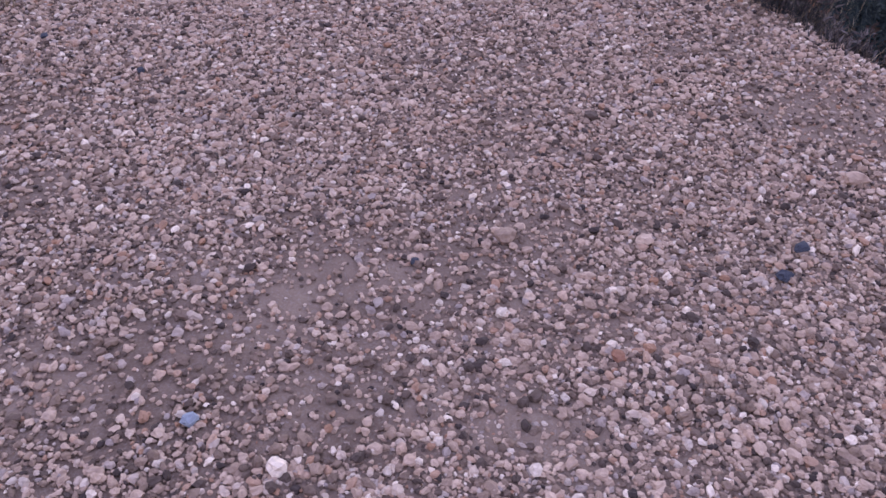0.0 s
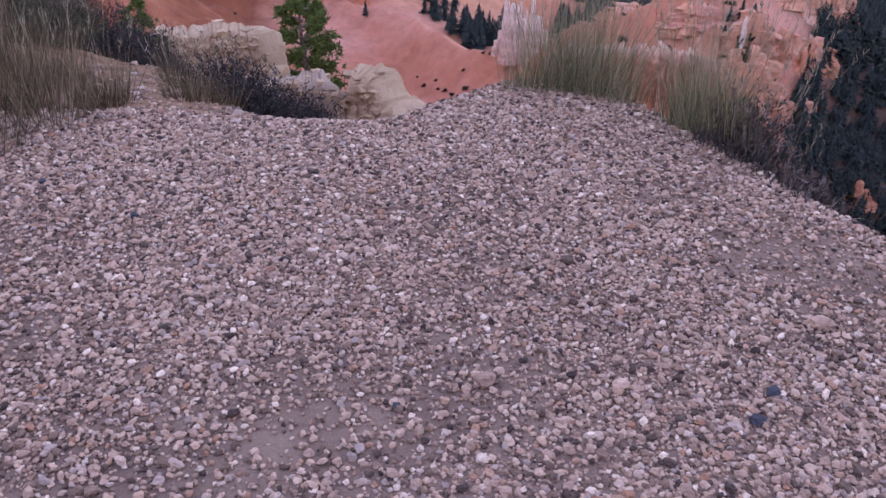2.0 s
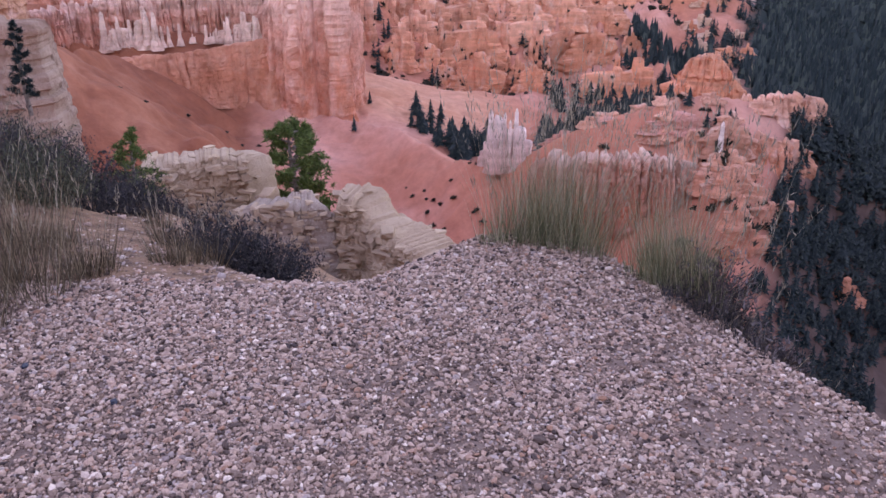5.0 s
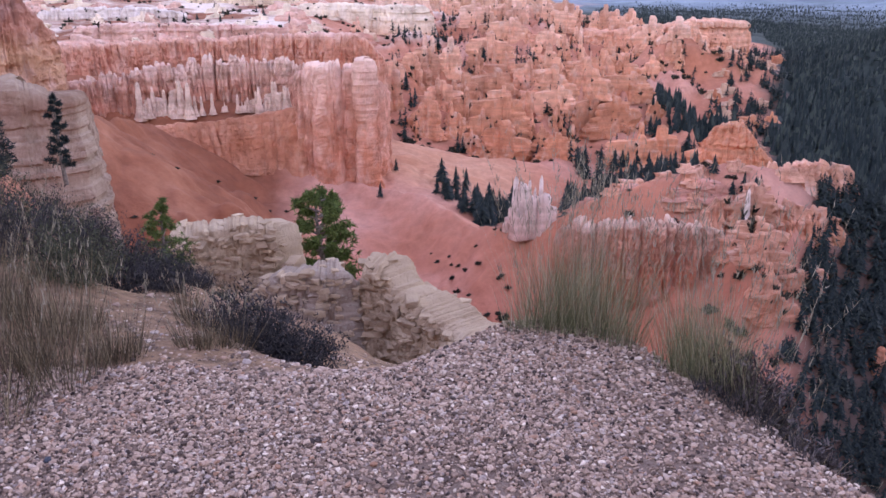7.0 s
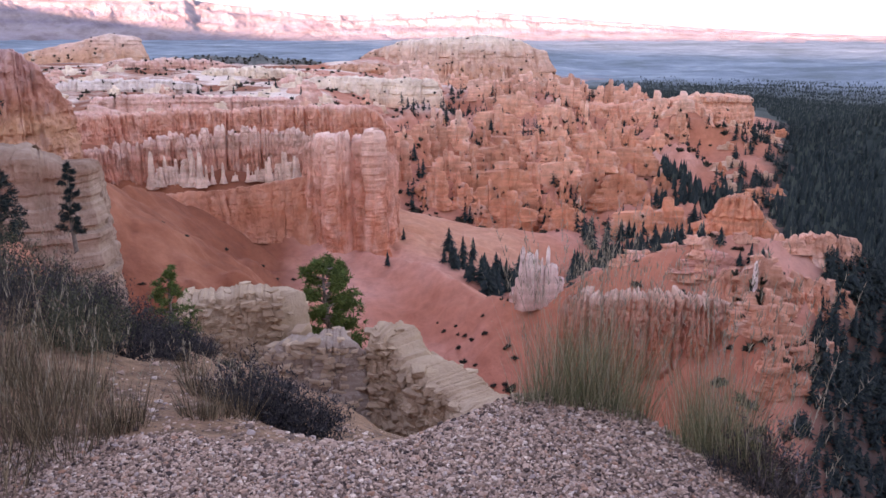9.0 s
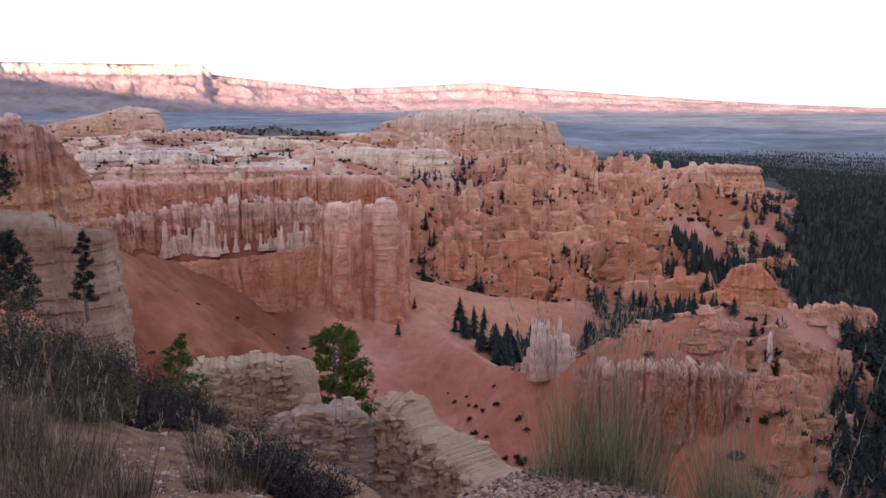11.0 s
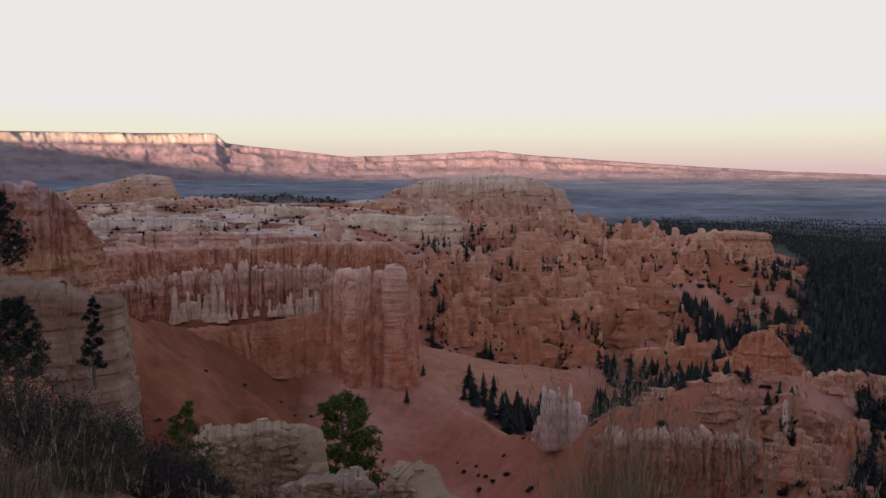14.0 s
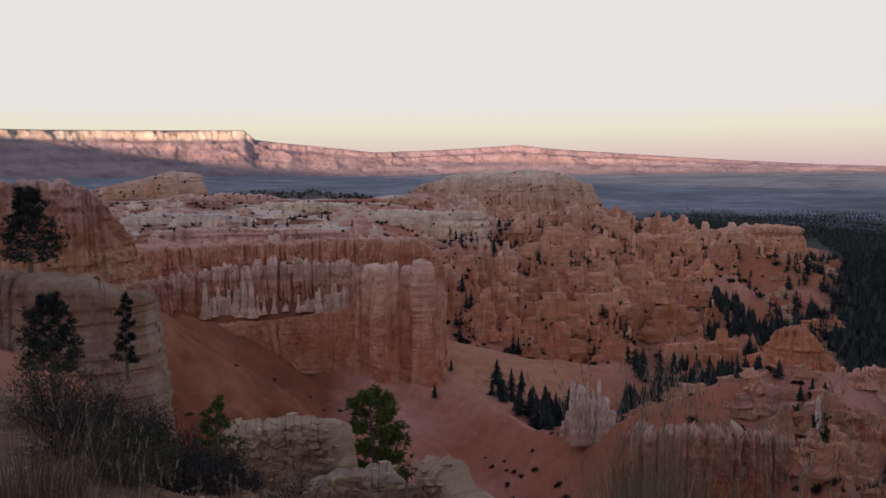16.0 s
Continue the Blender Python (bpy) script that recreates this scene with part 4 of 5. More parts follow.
for az, r, high, k in [(22.3, 217, 10, 2), (23.0, 206, 9, 6), (23.6, 197, 9, 3), (24.3, 190, 8, 6), (22.0, 226, 11, 1), (24.9, 205, 8, 3), (21.3, 215, 7, 6), (26.3, 215, 8, 2)]:
    set_hoodoo(k, az, r, high, 0.6 * math.sin(az * 7), "rugged orange rock tower on a spur", AMPH, wide=1.2)
for az, r, high, k in [(25.6, 205, 7, 6), (28.2, 320, 14, 2), (29.9, 300, 10, 3), (31.4, 205, 8, 3)]:
    set_hoodoo(k, az, r, high, 0.5 * math.sin(az * 5), "rugged orange rock tower on a spur", AMPH, wide=1.4)
for i in range(40):
    set_hoodoo(int(rng.choice([3, 6, 7, 7])), rng.uniform(18.5, 22.5), rng.uniform(470, 900), 4 + 7 * rng.random(), rng.uniform(-0.7, 0.7), "pale crumbling rock hump on the slope above the forest", "rock humps above the forest", wide=1.3, name="boulder")
set_hoodoo(13, 21.7, 224, 12, 0.2, "slim pale rock spire on a red spur", "castle spires on the ridge", wide=0.7, name="rock_spire")


# ---- trees ----
def strip_mesh(name, roots, tips, widths, mat, sag=0.0, seg=3, side=None):
    """Thin tapering strips from roots to tips (arrays), bent downward by sag."""
    roots, tips, widths = np.asarray(roots, float), np.asarray(tips, float), np.asarray(widths, float)
    n = len(roots)
    d = tips - roots
    if side is None:
        side = np.cross(d, np.random.default_rng(len(roots)).normal(size=(n, 3)))
    side = side / np.maximum(np.linalg.norm(side, axis=1), 1e-9)[:, None]
    rows = []
    for s in np.linspace(0, 1, seg + 1):
        c = roots + d * s
        c[:, 2] -= np.asarray(sag) * s * s
        w = (widths * (1 - 0.85 * s))[:, None] * 0.5
        rows += [c - side * w, c + side * w]
    v = np.stack(rows, 1).reshape(-1, 3)
    k = 2 * (seg + 1)
    f = np.array([[2 * i, 2 * i + 1, 2 * i + 3, 2 * i + 2] for i in range(seg)])
    faces = (np.arange(n)[:, None, None] * k + f[None]).reshape(-1, 4)
    return mesh_np(name, v, faces, mat, False)


def limb_mesh(name, lines, mat, sides=6):
    """Tapered round limbs: each line is (start, end, radius at start, radius at end)."""
    vs, fs, o = [], [], 0
    for a, b, r0, r1 in lines:
        a, b = np.asarray(a, float), np.asarray(b, float)
        d = (b - a) / max(np.linalg.norm(b - a), 1e-9)
        s = np.cross(d, (0.3, 0.9, 0.2))
        s /= np.linalg.norm(s)
        u = np.cross(d, s)
        mid = (a + b) / 2 + s * r0 * 0.5
        ang = np.linspace(0, 2 * np.pi, sides, endpoint=False)
        ring = np.cos(ang)[:, None] * s + np.sin(ang)[:, None] * u
        vs.append(np.concatenate([a + ring * r0, mid + ring * (r0 + r1) / 2, b + ring * r1]))
        fs.append(grid_faces(3, sides, True) + o)
        o += 3 * sides
    return mesh_np(name, np.concatenate(vs), np.concatenate(fs), mat)


def needle_crown(name, tufts, size, per, mat, seed):
    """Tufts of short needles round the given points."""
    g = np.random.default_rng(seed)
    c = np.repeat(np.asarray(tufts, float), per, 0)
    way = g.normal(size=c.shape)
    way[:, 2] = way[:, 2] * 0.8 + 0.25
    way /= np.linalg.norm(way, axis=1)[:, None]
    start = c + way * size * 0.1 * g.random((len(c), 1))
    return strip_mesh(name, start, c + way * size * (0.6 + 0.6 * g.random((len(c), 1))), np.full(len(c), size * 0.22), mat, 0.0, 1)


def pine(name, x, y, high, spread, seed, mat, bare=0.25, limbs=26, tufts=9, per=16, tuft=0.16, label="", category="tree", sparse=1.0, group="", z=None, cone=0.7, ends=0.3):
    g = np.random.default_rng(seed)
    z = ground_at(x, y) if z is None else z
    tree = new(name)
    tree.matrix_world = pose(x, y, z - 0.05)
    lines = [((0, 0, -0.2), (0.03 * high * (g.random() - 0.5), 0, high * 0.55), 0.028 * high, 0.018 * high)]
    top = np.array([0.05 * high * (g.random() - 0.5), 0.03 * high * (g.random() - 0.5), high])
    lines.append((lines[0][1], top, 0.018 * high, 0.004 * high))
    part("trunk", limb_mesh("trunk", lines, bark), tree, "slender grey-brown trunk")
    part("crown_tip", needle_crown("crown_tip", [top, top - (0, 0, 0.05 * high)], tuft * high, per * 2, mat, seed), tree)
    for i in range(limbs):
        f = bare + (0.97 - bare) * (i + g.random()) / limbs
        a = i * 2.4 + g.random()
        reach = spread * (1.08 - f) ** cone * (0.45 + 0.75 * g.random()) * sparse
        root = np.array([0, 0, f * high])
        tip = root + np.array([math.cos(a) * reach, math.sin(a) * reach, reach * (0.15 + 0.4 * g.random())])
        limb = part("limb", limb_mesh("limb", [(root, tip, 0.008 * high, 0.002 * high)], bark), tree)
        pts = [root + (tip - root) * (ends + (1 - ends) * s) + g.normal(size=3) * 0.11 * reach for s in g.random(tufts) ** 0.7]
        part("needles", needle_crown("needles", pts, tuft * high, per, mat, seed + i), limb)
    return tagged(tree, label, category, group)


def fir_parts(seed):
    """A far conifer ten metres high: trunk, and a ragged crown of drooping boughs."""
    g = np.random.default_rng(seed)
    n = 190
    f = np.sort(g.random(n)) ** 0.9
    a = g.random(n) * 6.283
    reach = 0.24 * (1.02 - f) ** 0.75 * (0.55 + 0.7 * g.random(n))
    reach = reach * 10
    root = np.stack([0 * f, 0 * f, 1.0 + 8.8 * f], -1)
    tip = root + np.stack([np.cos(a) * reach, np.sin(a) * reach, -0.5 * g.random(n) - 0.2], -1)
    side = np.stack([-np.sin(a), np.cos(a), 0.4 * g.normal(size=n)], -1)
    crown = strip_mesh("crown", root, tip, 1.3 * (1.15 - f), dark_needles, 0.4, 2, side)
    trunk = limb_mesh("trunk", [((0, 0, -0.5), (0, 0, 5), 0.2, 0.12), ((0, 0, 5), (0, 0, 10), 0.12, 0.02)], bark, 5)
    return trunk, crown


firs = []
for s in range(4):
    t0 = new("conifer")
    tk, cr = fir_parts(300 + s)
    part("trunk", tk, t0)
    part("crown", cr, t0)
    tagged(t0, "dark green conifer standing on a canyon slope", "tree", "conifers in the canyon")
    firs.append([t0, False])


def fir(az, r, high, wide=1.0, dz=0.0):
    p = spot(az, r, z=0)
    slot = firs[int(rng.integers(4))]
    place, turn = Vector((p[0], p[1], ground_at(p[0], p[1]) - 0.02 * high + dz)), Euler((0, 0, rng.uniform(0, 6.28)))
    m = Matrix.LocRotScale(place, turn, (high * wide / 10, high * wide / 10, high / 10))
    if not slot[1]:
        slot[0].matrix_world, slot[1] = Matrix.LocRotScale(place, turn, None), True
    else:
        copy_thing(slot[0], m)


def stand(count, az, r, high):
    for i in range(count):
        fir(rng.uniform(*az), rng.uniform(*r), rng.uniform(*high), rng.uniform(0.95, 1.7))


stand(34, (-0.5, 5.2), (300, 340), (6, 12))
stand(14, (2.6, 5.2), (285, 310), (9, 13))
stand(60, (9.0, 13.9), (288, 322), (9, 15))
stand(34, (13.5, 18.8), (318, 362), (8, 13))
stand(26, (14.5, 20.0), (430, 540), (8, 13))
stand(66, (25.3, 31.5), (205, 400), (6, 11))
stand(22, (25.0, 31.5), (145, 215), (3, 5.5))
stand(16, (9.5, 17.5), (380, 450), (9, 13))
stand(80, (-3, 18), (425, 900), (6, 12))
stand(14, (-28, -8), (480, 800), (6, 10))
stand(10, (7, 20), (800, 1200), (8, 12))
stand(10, (17.5, 22.5), (222, 240), (4, 7))


def bush_form(seed):
    """A round bush one metre across: short leafy sprays on a low dome."""
    g = np.random.default_rng(seed)
    way = g.normal(size=(130, 3))
    way[:, 2] = np.abs(way[:, 2])
    way /= np.linalg.norm(way, axis=1)[:, None]
    root = way * (0.1 + 0.3 * g.random((130, 1)))
    return strip_mesh("bush", root, root + (way + 0.5 * g.normal(size=way.shape)) * 0.22, np.full(130, 0.16), scrub_mat, 0, 1)


bushes = [bush_form(320 + k) for k in range(4)]


def bush(az, r, across):
    p = spot(az, r, z=0)
    ob = new("bush", bushes[int(rng.integers(4))])
    ob.matrix_world = Matrix.LocRotScale((p[0], p[1], ground_at(p[0], p[1]) - 0.1), Euler((0, 0, rng.uniform(0, 6.28))), (across * rng.uniform(0.9, 1.5), across, across * rng.uniform(0.7, 1.1)))
    tagged(ob, "dark round bush on a bare talus slope", "bush", "bushes on the talus")


for i in range(34):
    bush(rng.uniform(-1.0, 5.2), rng.uniform(205, 262), rng.uniform(0.9, 2.6))
for i in range(26):
    bush(rng.uniform(11, 23), rng.uniform(226, 255), rng.uniform(1.2, 3.4))
for i in range(14):
    bush(rng.uniform(-22, -6), rng.uniform(200, 300), rng.uniform(0.9, 2.0))
for i in range(60):
    bush(rng.uniform(19.5, 26.5), rng.uniform(120, 228), rng.uniform(1.6, 4.2))
for i in range(40):
    bush(rng.uniform(-4, 8), rng.uniform(405, 440), rng.uniform(2.0, 4.5))
fir(-4.6, 300, 7.0)
fir(-3.4, 340, 6.0)


def forest():
    """The wood that fills the canyon mouth: conifers too many to count."""
    g = np.random.default_rng(8)
    n = 46000
    az = np.radians(6 + 31 * g.random(n))
    r = 280 + (2100 - 280) * g.random(n) ** 0.8
    x, y = r * np.sin(az), r * np.cos(az)
    wob = 40 * (fbm(x / 50, y / 50, seed=55) - 0.5)
    keep = (x + wob > 0.415 * y + 8 - 70 * np.clip((r - 900) / 600, 0, 1)) & (g.random(n) < 0.55 + 0.5 * fbm(x / 90, y / 90, seed=66))
    deg = np.degrees(az)
    thin = np.clip(1.35 - (r - 850) / 1000 + 1.5 * (fbm(x / 260, y / 120, seed=71) - 0.5), 0, 1)
    far = (r > 1000 + 500 * fbm(x / 160, y / 160, seed=67)) & (deg > 10 + 9 * (fbm(x / 200, y / 200, seed=73) - 0.35))
    glen = (r > 420) & (r < 570) & (deg > 14.6) & (deg < 20.5) & (fbm(x / 35, y / 35, seed=74) > 0.5)
    keep = ((keep & (r > 290)) | far | glen) & (g.random(n) < 0.85 * thin)
    x, y, r = x[keep], y[keep], r[keep]
    z = ground_z(x, y)
    n = len(x)
    high = g.uniform(7, 13, n) * np.clip(0.55 + r / 600, 0.6, 1) * np.clip(1.45 - r / 1500, 0.4, 1)
    segs = 6
    ang = np.linspace(0, 2 * np.pi, segs, endpoint=False)
    vs, fs = [], []
    for tier, (lo, hi, w) in enumerate([(0.05, 0.55, 0.24), (0.30, 0.8, 0.18), (0.58, 1.03, 0.11)]):
        jag = 0.6 + 0.7 * g.random((n, segs))
        rx = x[:, None] + np.cos(ang)[None] * jag * (w * high)[:, None]
        ry = y[:, None] + np.sin(ang)[None] * jag * (w * high)[:, None]
        rz = z[:, None] + (lo * high)[:, None] - 0.08 * high[:, None] * jag
        ring = np.stack([rx, ry, rz], -1)
        tip = np.stack([x, y, z + hi * high], -1)[:, None]
        vs.append(np.concatenate([ring, tip], 1))
    v = np.concatenate(vs, 1)
    per = v.shape[1]
    f = [[t * (segs + 1) + i, t * (segs + 1) + (i + 1) % segs, t * (segs + 1) + segs] for t in range(3) for i in range(segs)]
    faces = (np.arange(n)[:, None, None] * per + np.array(f)[None]).reshape(-1, 3)
    return tagged(new("forest", mesh_np("forest", v.reshape(-1, 3), faces, dark_needles, False)), "dense dark conifer forest in the canyon mouth", "forest", kind="stuff")


forest()


def wood(name, az, r, high, boughs, seed, label):
    """Conifers joined into one mesh, each a ragged cone of drooping boughs."""
    g = np.random.default_rng(seed)
    x, y = r * np.sin(np.radians(az)), r * np.cos(np.radians(az))
    z = ground_z(x, y)
    k = np.repeat(np.arange(len(x)), boughs)
    f = g.random(len(k))
    a = g.random(len(k)) * 6.283
    H = high[k]
    reach = 0.32 * H * (1.02 - f) ** 0.6 * (0.5 + 0.7 * g.random(len(k)))
    root = np.stack([x[k], y[k], z[k] + H * (0.06 + 0.92 * f)], -1)
    tip = root + np.stack([np.cos(a) * reach, np.sin(a) * reach, -0.06 * H * g.random(len(k)) - 0.02 * H], -1)
    side = np.stack([-np.sin(a), np.cos(a), 0.5 * g.normal(size=len(k))], -1)
    me = strip_mesh(name, root, tip, H * 0.15 * (1.15 - f), dark_needles, 0.03 * H, 1, side)
    return tagged(new(name, me), label, "trees", kind="stuff")


g9 = np.random.default_rng(91)
n9 = 3600
az9, r9 = g9.uniform(24.8, 35, n9), g9.uniform(148, 430, n9)
clear = (fbm(az9 * 0.9, r9 / 22, seed=92) > 0.27) & (az9 > 25.9 - 1.2 * ((r9 > 290) | (r9 < 185))) & ((r9 > 205) | (g9.random(n9) < 0.6))
wood("slope_trees", az9[clear], r9[clear], (g9.uniform(0.022, 0.034, n9) * np.clip(r9, 150, 300))[clear], 60, 93, "dark conifers crowding the steep slope")
n9 = 1150
az9, r9 = g9.uniform(-3.5, 19, n9), g9.uniform(420, 1000, n9)
clear = fbm(az9 * 0.7, r9 / 45, seed=94) > 0.45
wood("gully_trees", az9[clear], r9[clear], g9.uniform(5, 12, n9)[clear], 60, 95, "conifers filling the gullies between hoodoos")

n9 = 760
az9, r9 = g9.uniform(19.4, 23.5, n9), g9.uniform(440, 950, n9)
clear = (fbm(az9 * 0.9, r9 / 40, seed=96) > 0.5) & (az9 < 19.5 + 5 * r9 / 900)
wood("edge_trees", az9[clear], r9[clear], g9.uniform(6, 12, n9)[clear], 60, 97, "scattered conifers on the slope above the forest")


def scrub():
    """Small dark bushes dotted over the far slopes."""
    g = np.random.default_rng(18)
    n = 2000
    az = np.radians(np.where(g.random(n) < 0.7, g.uniform(-4, 20, n), g.uniform(-30, -4, n)))
    r = g.uniform(420, 1250, n)
    x, y = r * np.sin(az), r * np.cos(az)
    z = ground_z(x, y)
    base = np.repeat(np.stack([x, y, z], -1), 14, 0)
    s = np.repeat(1.0 + 3.4 * g.random(n) ** 2, 14)[:, None]
    way = g.normal(size=base.shape)
    way[:, 2] = np.abs(way[:, 2]) + 0.3
    way /= np.linalg.norm(way, axis=1)[:, None]
    me = strip_mesh("scrub", base, base + way * s, s[:, 0] * 0.8, scrub_mat, 0, 1)
    return tagged(new("scrub", me), "dark juniper scrub dotted over the slopes", "bushes", kind="stuff")


scrub()


def ledge_scrub():
    """Small dark bushes on the ledges of the mesas, buttes and benches."""
    g = np.random.default_rng(19)
    spots, sizes = [], []
    for ob in [o for o in bpy.data.objects if o.data and (o.parent or o).name.split(".")[0] in ("mesa", "pale_mesa", "right_butte", "lower_butte", "cream_bench", "rock_wall", "far_left_butte", "wooded_hill")]:
        co = np.empty(len(ob.data.vertices) * 3, np.float32)
        ob.data.vertices.foreach_get("co", co)
        co = co.reshape(-1, 3)
        n = {"mesa": 70, "pale_mesa": 22, "wooded_hill": 900, "far_left_butte": 40}.get((ob.parent or ob).name.split(".")[0], 45)
        pick = co[g.integers(0, len(co), n)]
        spots.append(pick)
        sizes.append(g.uniform(0.4, 1.3, n) * np.clip(np.hypot(pick[:, 0], pick[:, 1]) / 700, 0.8, 3.2))
    for ob in [o for o in bpy.data.objects if o.name.split(".")[0] == "hoodoo"]:
        low = [v.co for v in ob.data.vertices if 0.0 < v.co.z < 0.6]
        pick = np.array([ob.matrix_world @ low[int(g.integers(len(low)))] for _ in range(6)])
        spots.append(pick)
        sizes.append(0.35 + 1.3 * g.random(6) ** 2)
    base, s = np.repeat(np.concatenate(spots), 14, 0), np.repeat(np.concatenate(sizes), 14)[:, None]
    way = g.normal(size=base.shape)
    way[:, 2] = np.abs(way[:, 2]) + 0.5
    way /= np.linalg.norm(way, axis=1)[:, None]
    me = strip_mesh("ledge_scrub", base - (0, 0, 0.4), base + way * s * 1.6, s[:, 0] * 0.9, scrub_mat, 0, 1)
    return tagged(new("ledge_scrub", me), "dark juniper bushes on the rock ledges", "bushes", kind="stuff")


ledge_scrub()


# ---- plants by the rim ----
def blades(name, x, y, radius, n, high, lean, mat, seed, width=0.0035, wind=(0.04, 0.0), stalks=0, stalk_high=1.0, label="", group="", category="grass", droop=0.12):
    g = np.random.default_rng(seed)
    clump = new(name)
    z = ground_at(x, y)
    clump.matrix_world = pose(x, y, z)
    a, q = g.random(n) * 6.283, np.sqrt(g.random(n)) * radius
    root = np.stack([np.cos(a) * q, np.sin(a) * q, 0 * q], -1)
    root[:, 2] = ground_z(x + root[:, 0], y + root[:, 1]) - z - 0.02
    L = high * (0.45 + 0.65 * g.random(n))
    out = lean * (q / radius)[:, None] * np.stack([np.cos(a), np.sin(a)], -1) + g.normal(size=(n, 2)) * 0.15 + np.array(wind)
    tip = root + np.concatenate([out * L[:, None], L[:, None]], 1)
    part("grass_blade_tuft", strip_mesh("blades", root, tip, width * (0.6 + 0.8 * g.random(n)), mat, droop * L * g.random(n), 3), clump)
    if stalks:
        k = g.choice(n, stalks, replace=False)
        Ls = stalk_high * (0.7 + 0.4 * g.random(stalks))
        d = out[k] * 0.8 + g.normal(size=(stalks, 2)) * 0.10
        tips = root[k] + np.concatenate([d * Ls[:, None], Ls[:, None]], 1)
        spray = part("stalk_spray", strip_mesh("stalk_spray", root[k], tips, np.full(stalks, 0.0024), straw, 0.06 * Ls, 4), clump, "thin straw-coloured stalks")
        spray["kind"] = "stuff"
        m = np.repeat(np.arange(stalks), 9)
        s = 0.80 + 0.2 * g.random(len(m))
        c = root[k][m] + (tips - root[k])[m] * s[:, None]
        c[:, 2] -= 0.06 * Ls[m] * s * s
        part("seed_spray", strip_mesh("seed_spray", c, c + g.normal(size=c.shape) * 0.008 + (0, 0, 0.03), np.full(len(m), 0.0045), straw, 0, 1), spray, "pale feathery seed heads")["kind"] = "stuff"
    return tagged(clump, label, category, group)


GRASS = "bunchgrass on the rim"
for i, (x, y, rad, n, hi) in enumerate([(0.34, 3.90, 0.08, 90, 0.28), (0.47, 3.95, 0.13, 260, 0.50), (0.60, 3.92, 0.13, 300, 0.60), (0.72, 3.86, 0.13, 300, 0.64), (0.84, 3.76, 0.12, 260, 0.56), (0.92, 3.66, 0.08, 60, 0.30),
                                        (1.08, 3.42, 0.10, 130, 0.34), (1.16, 3.36, 0.13, 420, 0.52), (1.23, 3.28, 0.15, 560, 0.58), (1.31, 3.19, 0.14, 520, 0.54), (1.37, 3.08, 0.12, 420, 0.44), (1.40, 2.96, 0.10, 260, 0.30)]):
    blades("bunchgrass", x, y, rad, n, hi, 0.26, grass_mat, 400 + i, width=0.0028, stalks=44 if hi > 0.45 else 8, stalk_high=hi * 1.8,
           label="tall green and straw bunchgrass at the gravel edge", group=GRASS)
blades("feather_grass", 1.43, 3.0, 0.10, 60, 0.4, 0.2, dry_grass, 431, stalks=14, stalk_high=1.5, wind=(0.14, 0.1), label="tall dry feather grass leaning over the drop", group=GRASS)
DRY = "dry grass tufts on the bank"
for i, (x, y, rad, n, hi) in enumerate([(-2.0, 2.85, 0.16, 160, 0.40), (-2.45, 3.1, 0.22, 230, 0.55), (-2.15, 3.35, 0.22, 250, 0.52), (-1.85, 3.2, 0.16, 180, 0.42), (-2.6, 3.7, 0.24, 260, 0.62), (-2.2, 3.9, 0.2, 220, 0.55),
                                        (-1.75, 3.55, 0.14, 240, 0.32), (-2.9, 4.4, 0.25, 500, 0.6), (-3.2, 3.6, 0.25, 500, 0.6)]):
    blades("dry_grass_tuft", x, y, rad, n, hi, 0.3, dry_grass, 450 + i, stalks=8, stalk_high=hi * 1.7, label="dry straw and grey-green grass tuft on the bank", group=DRY)
for i, (x, y, n) in enumerate([(1.24, 3.04, 150), (1.31, 2.84, 160), (1.36, 2.64, 130), (1.41, 2.44, 90)]):
    blades("hanging_grass", x, y, 0.08, n, 0.15, 0.4, dry_grass, 470 + i, width=0.0025, wind=(0.8, 0.25), droop=1.7, label="withered grey grass hanging over the eroded edge", group="hanging grass at the edge")


g7 = np.random.default_rng(77)
for i in range(16):
    p = spot(g7.uniform(-33, -17), g7.uniform(3.9, 6.4), z=0)
    blades("dry_grass_tuft", p[0], p[1], 0.09, 110, g7.uniform(0.14, 0.3), 0.4, dry_grass, 480 + i, stalks=4, stalk_high=0.4, label="small dry grass tuft on the brown soil bank", group=DRY)
for i, (x, y, n) in enumerate([(1.22, 3.10, 520), (1.31, 2.96, 560), (1.38, 2.80, 480), (1.43, 2.62, 300)]):
    blades("withered_grass", x, y, 0.13, n, 0.2, 0.5, sage_mat, 520 + i, width=0.0028, wind=(0.3, 0.1), droop=0.9, label="dark withered root grass at the foot of the bunchgrass", group="hanging grass at the edge")


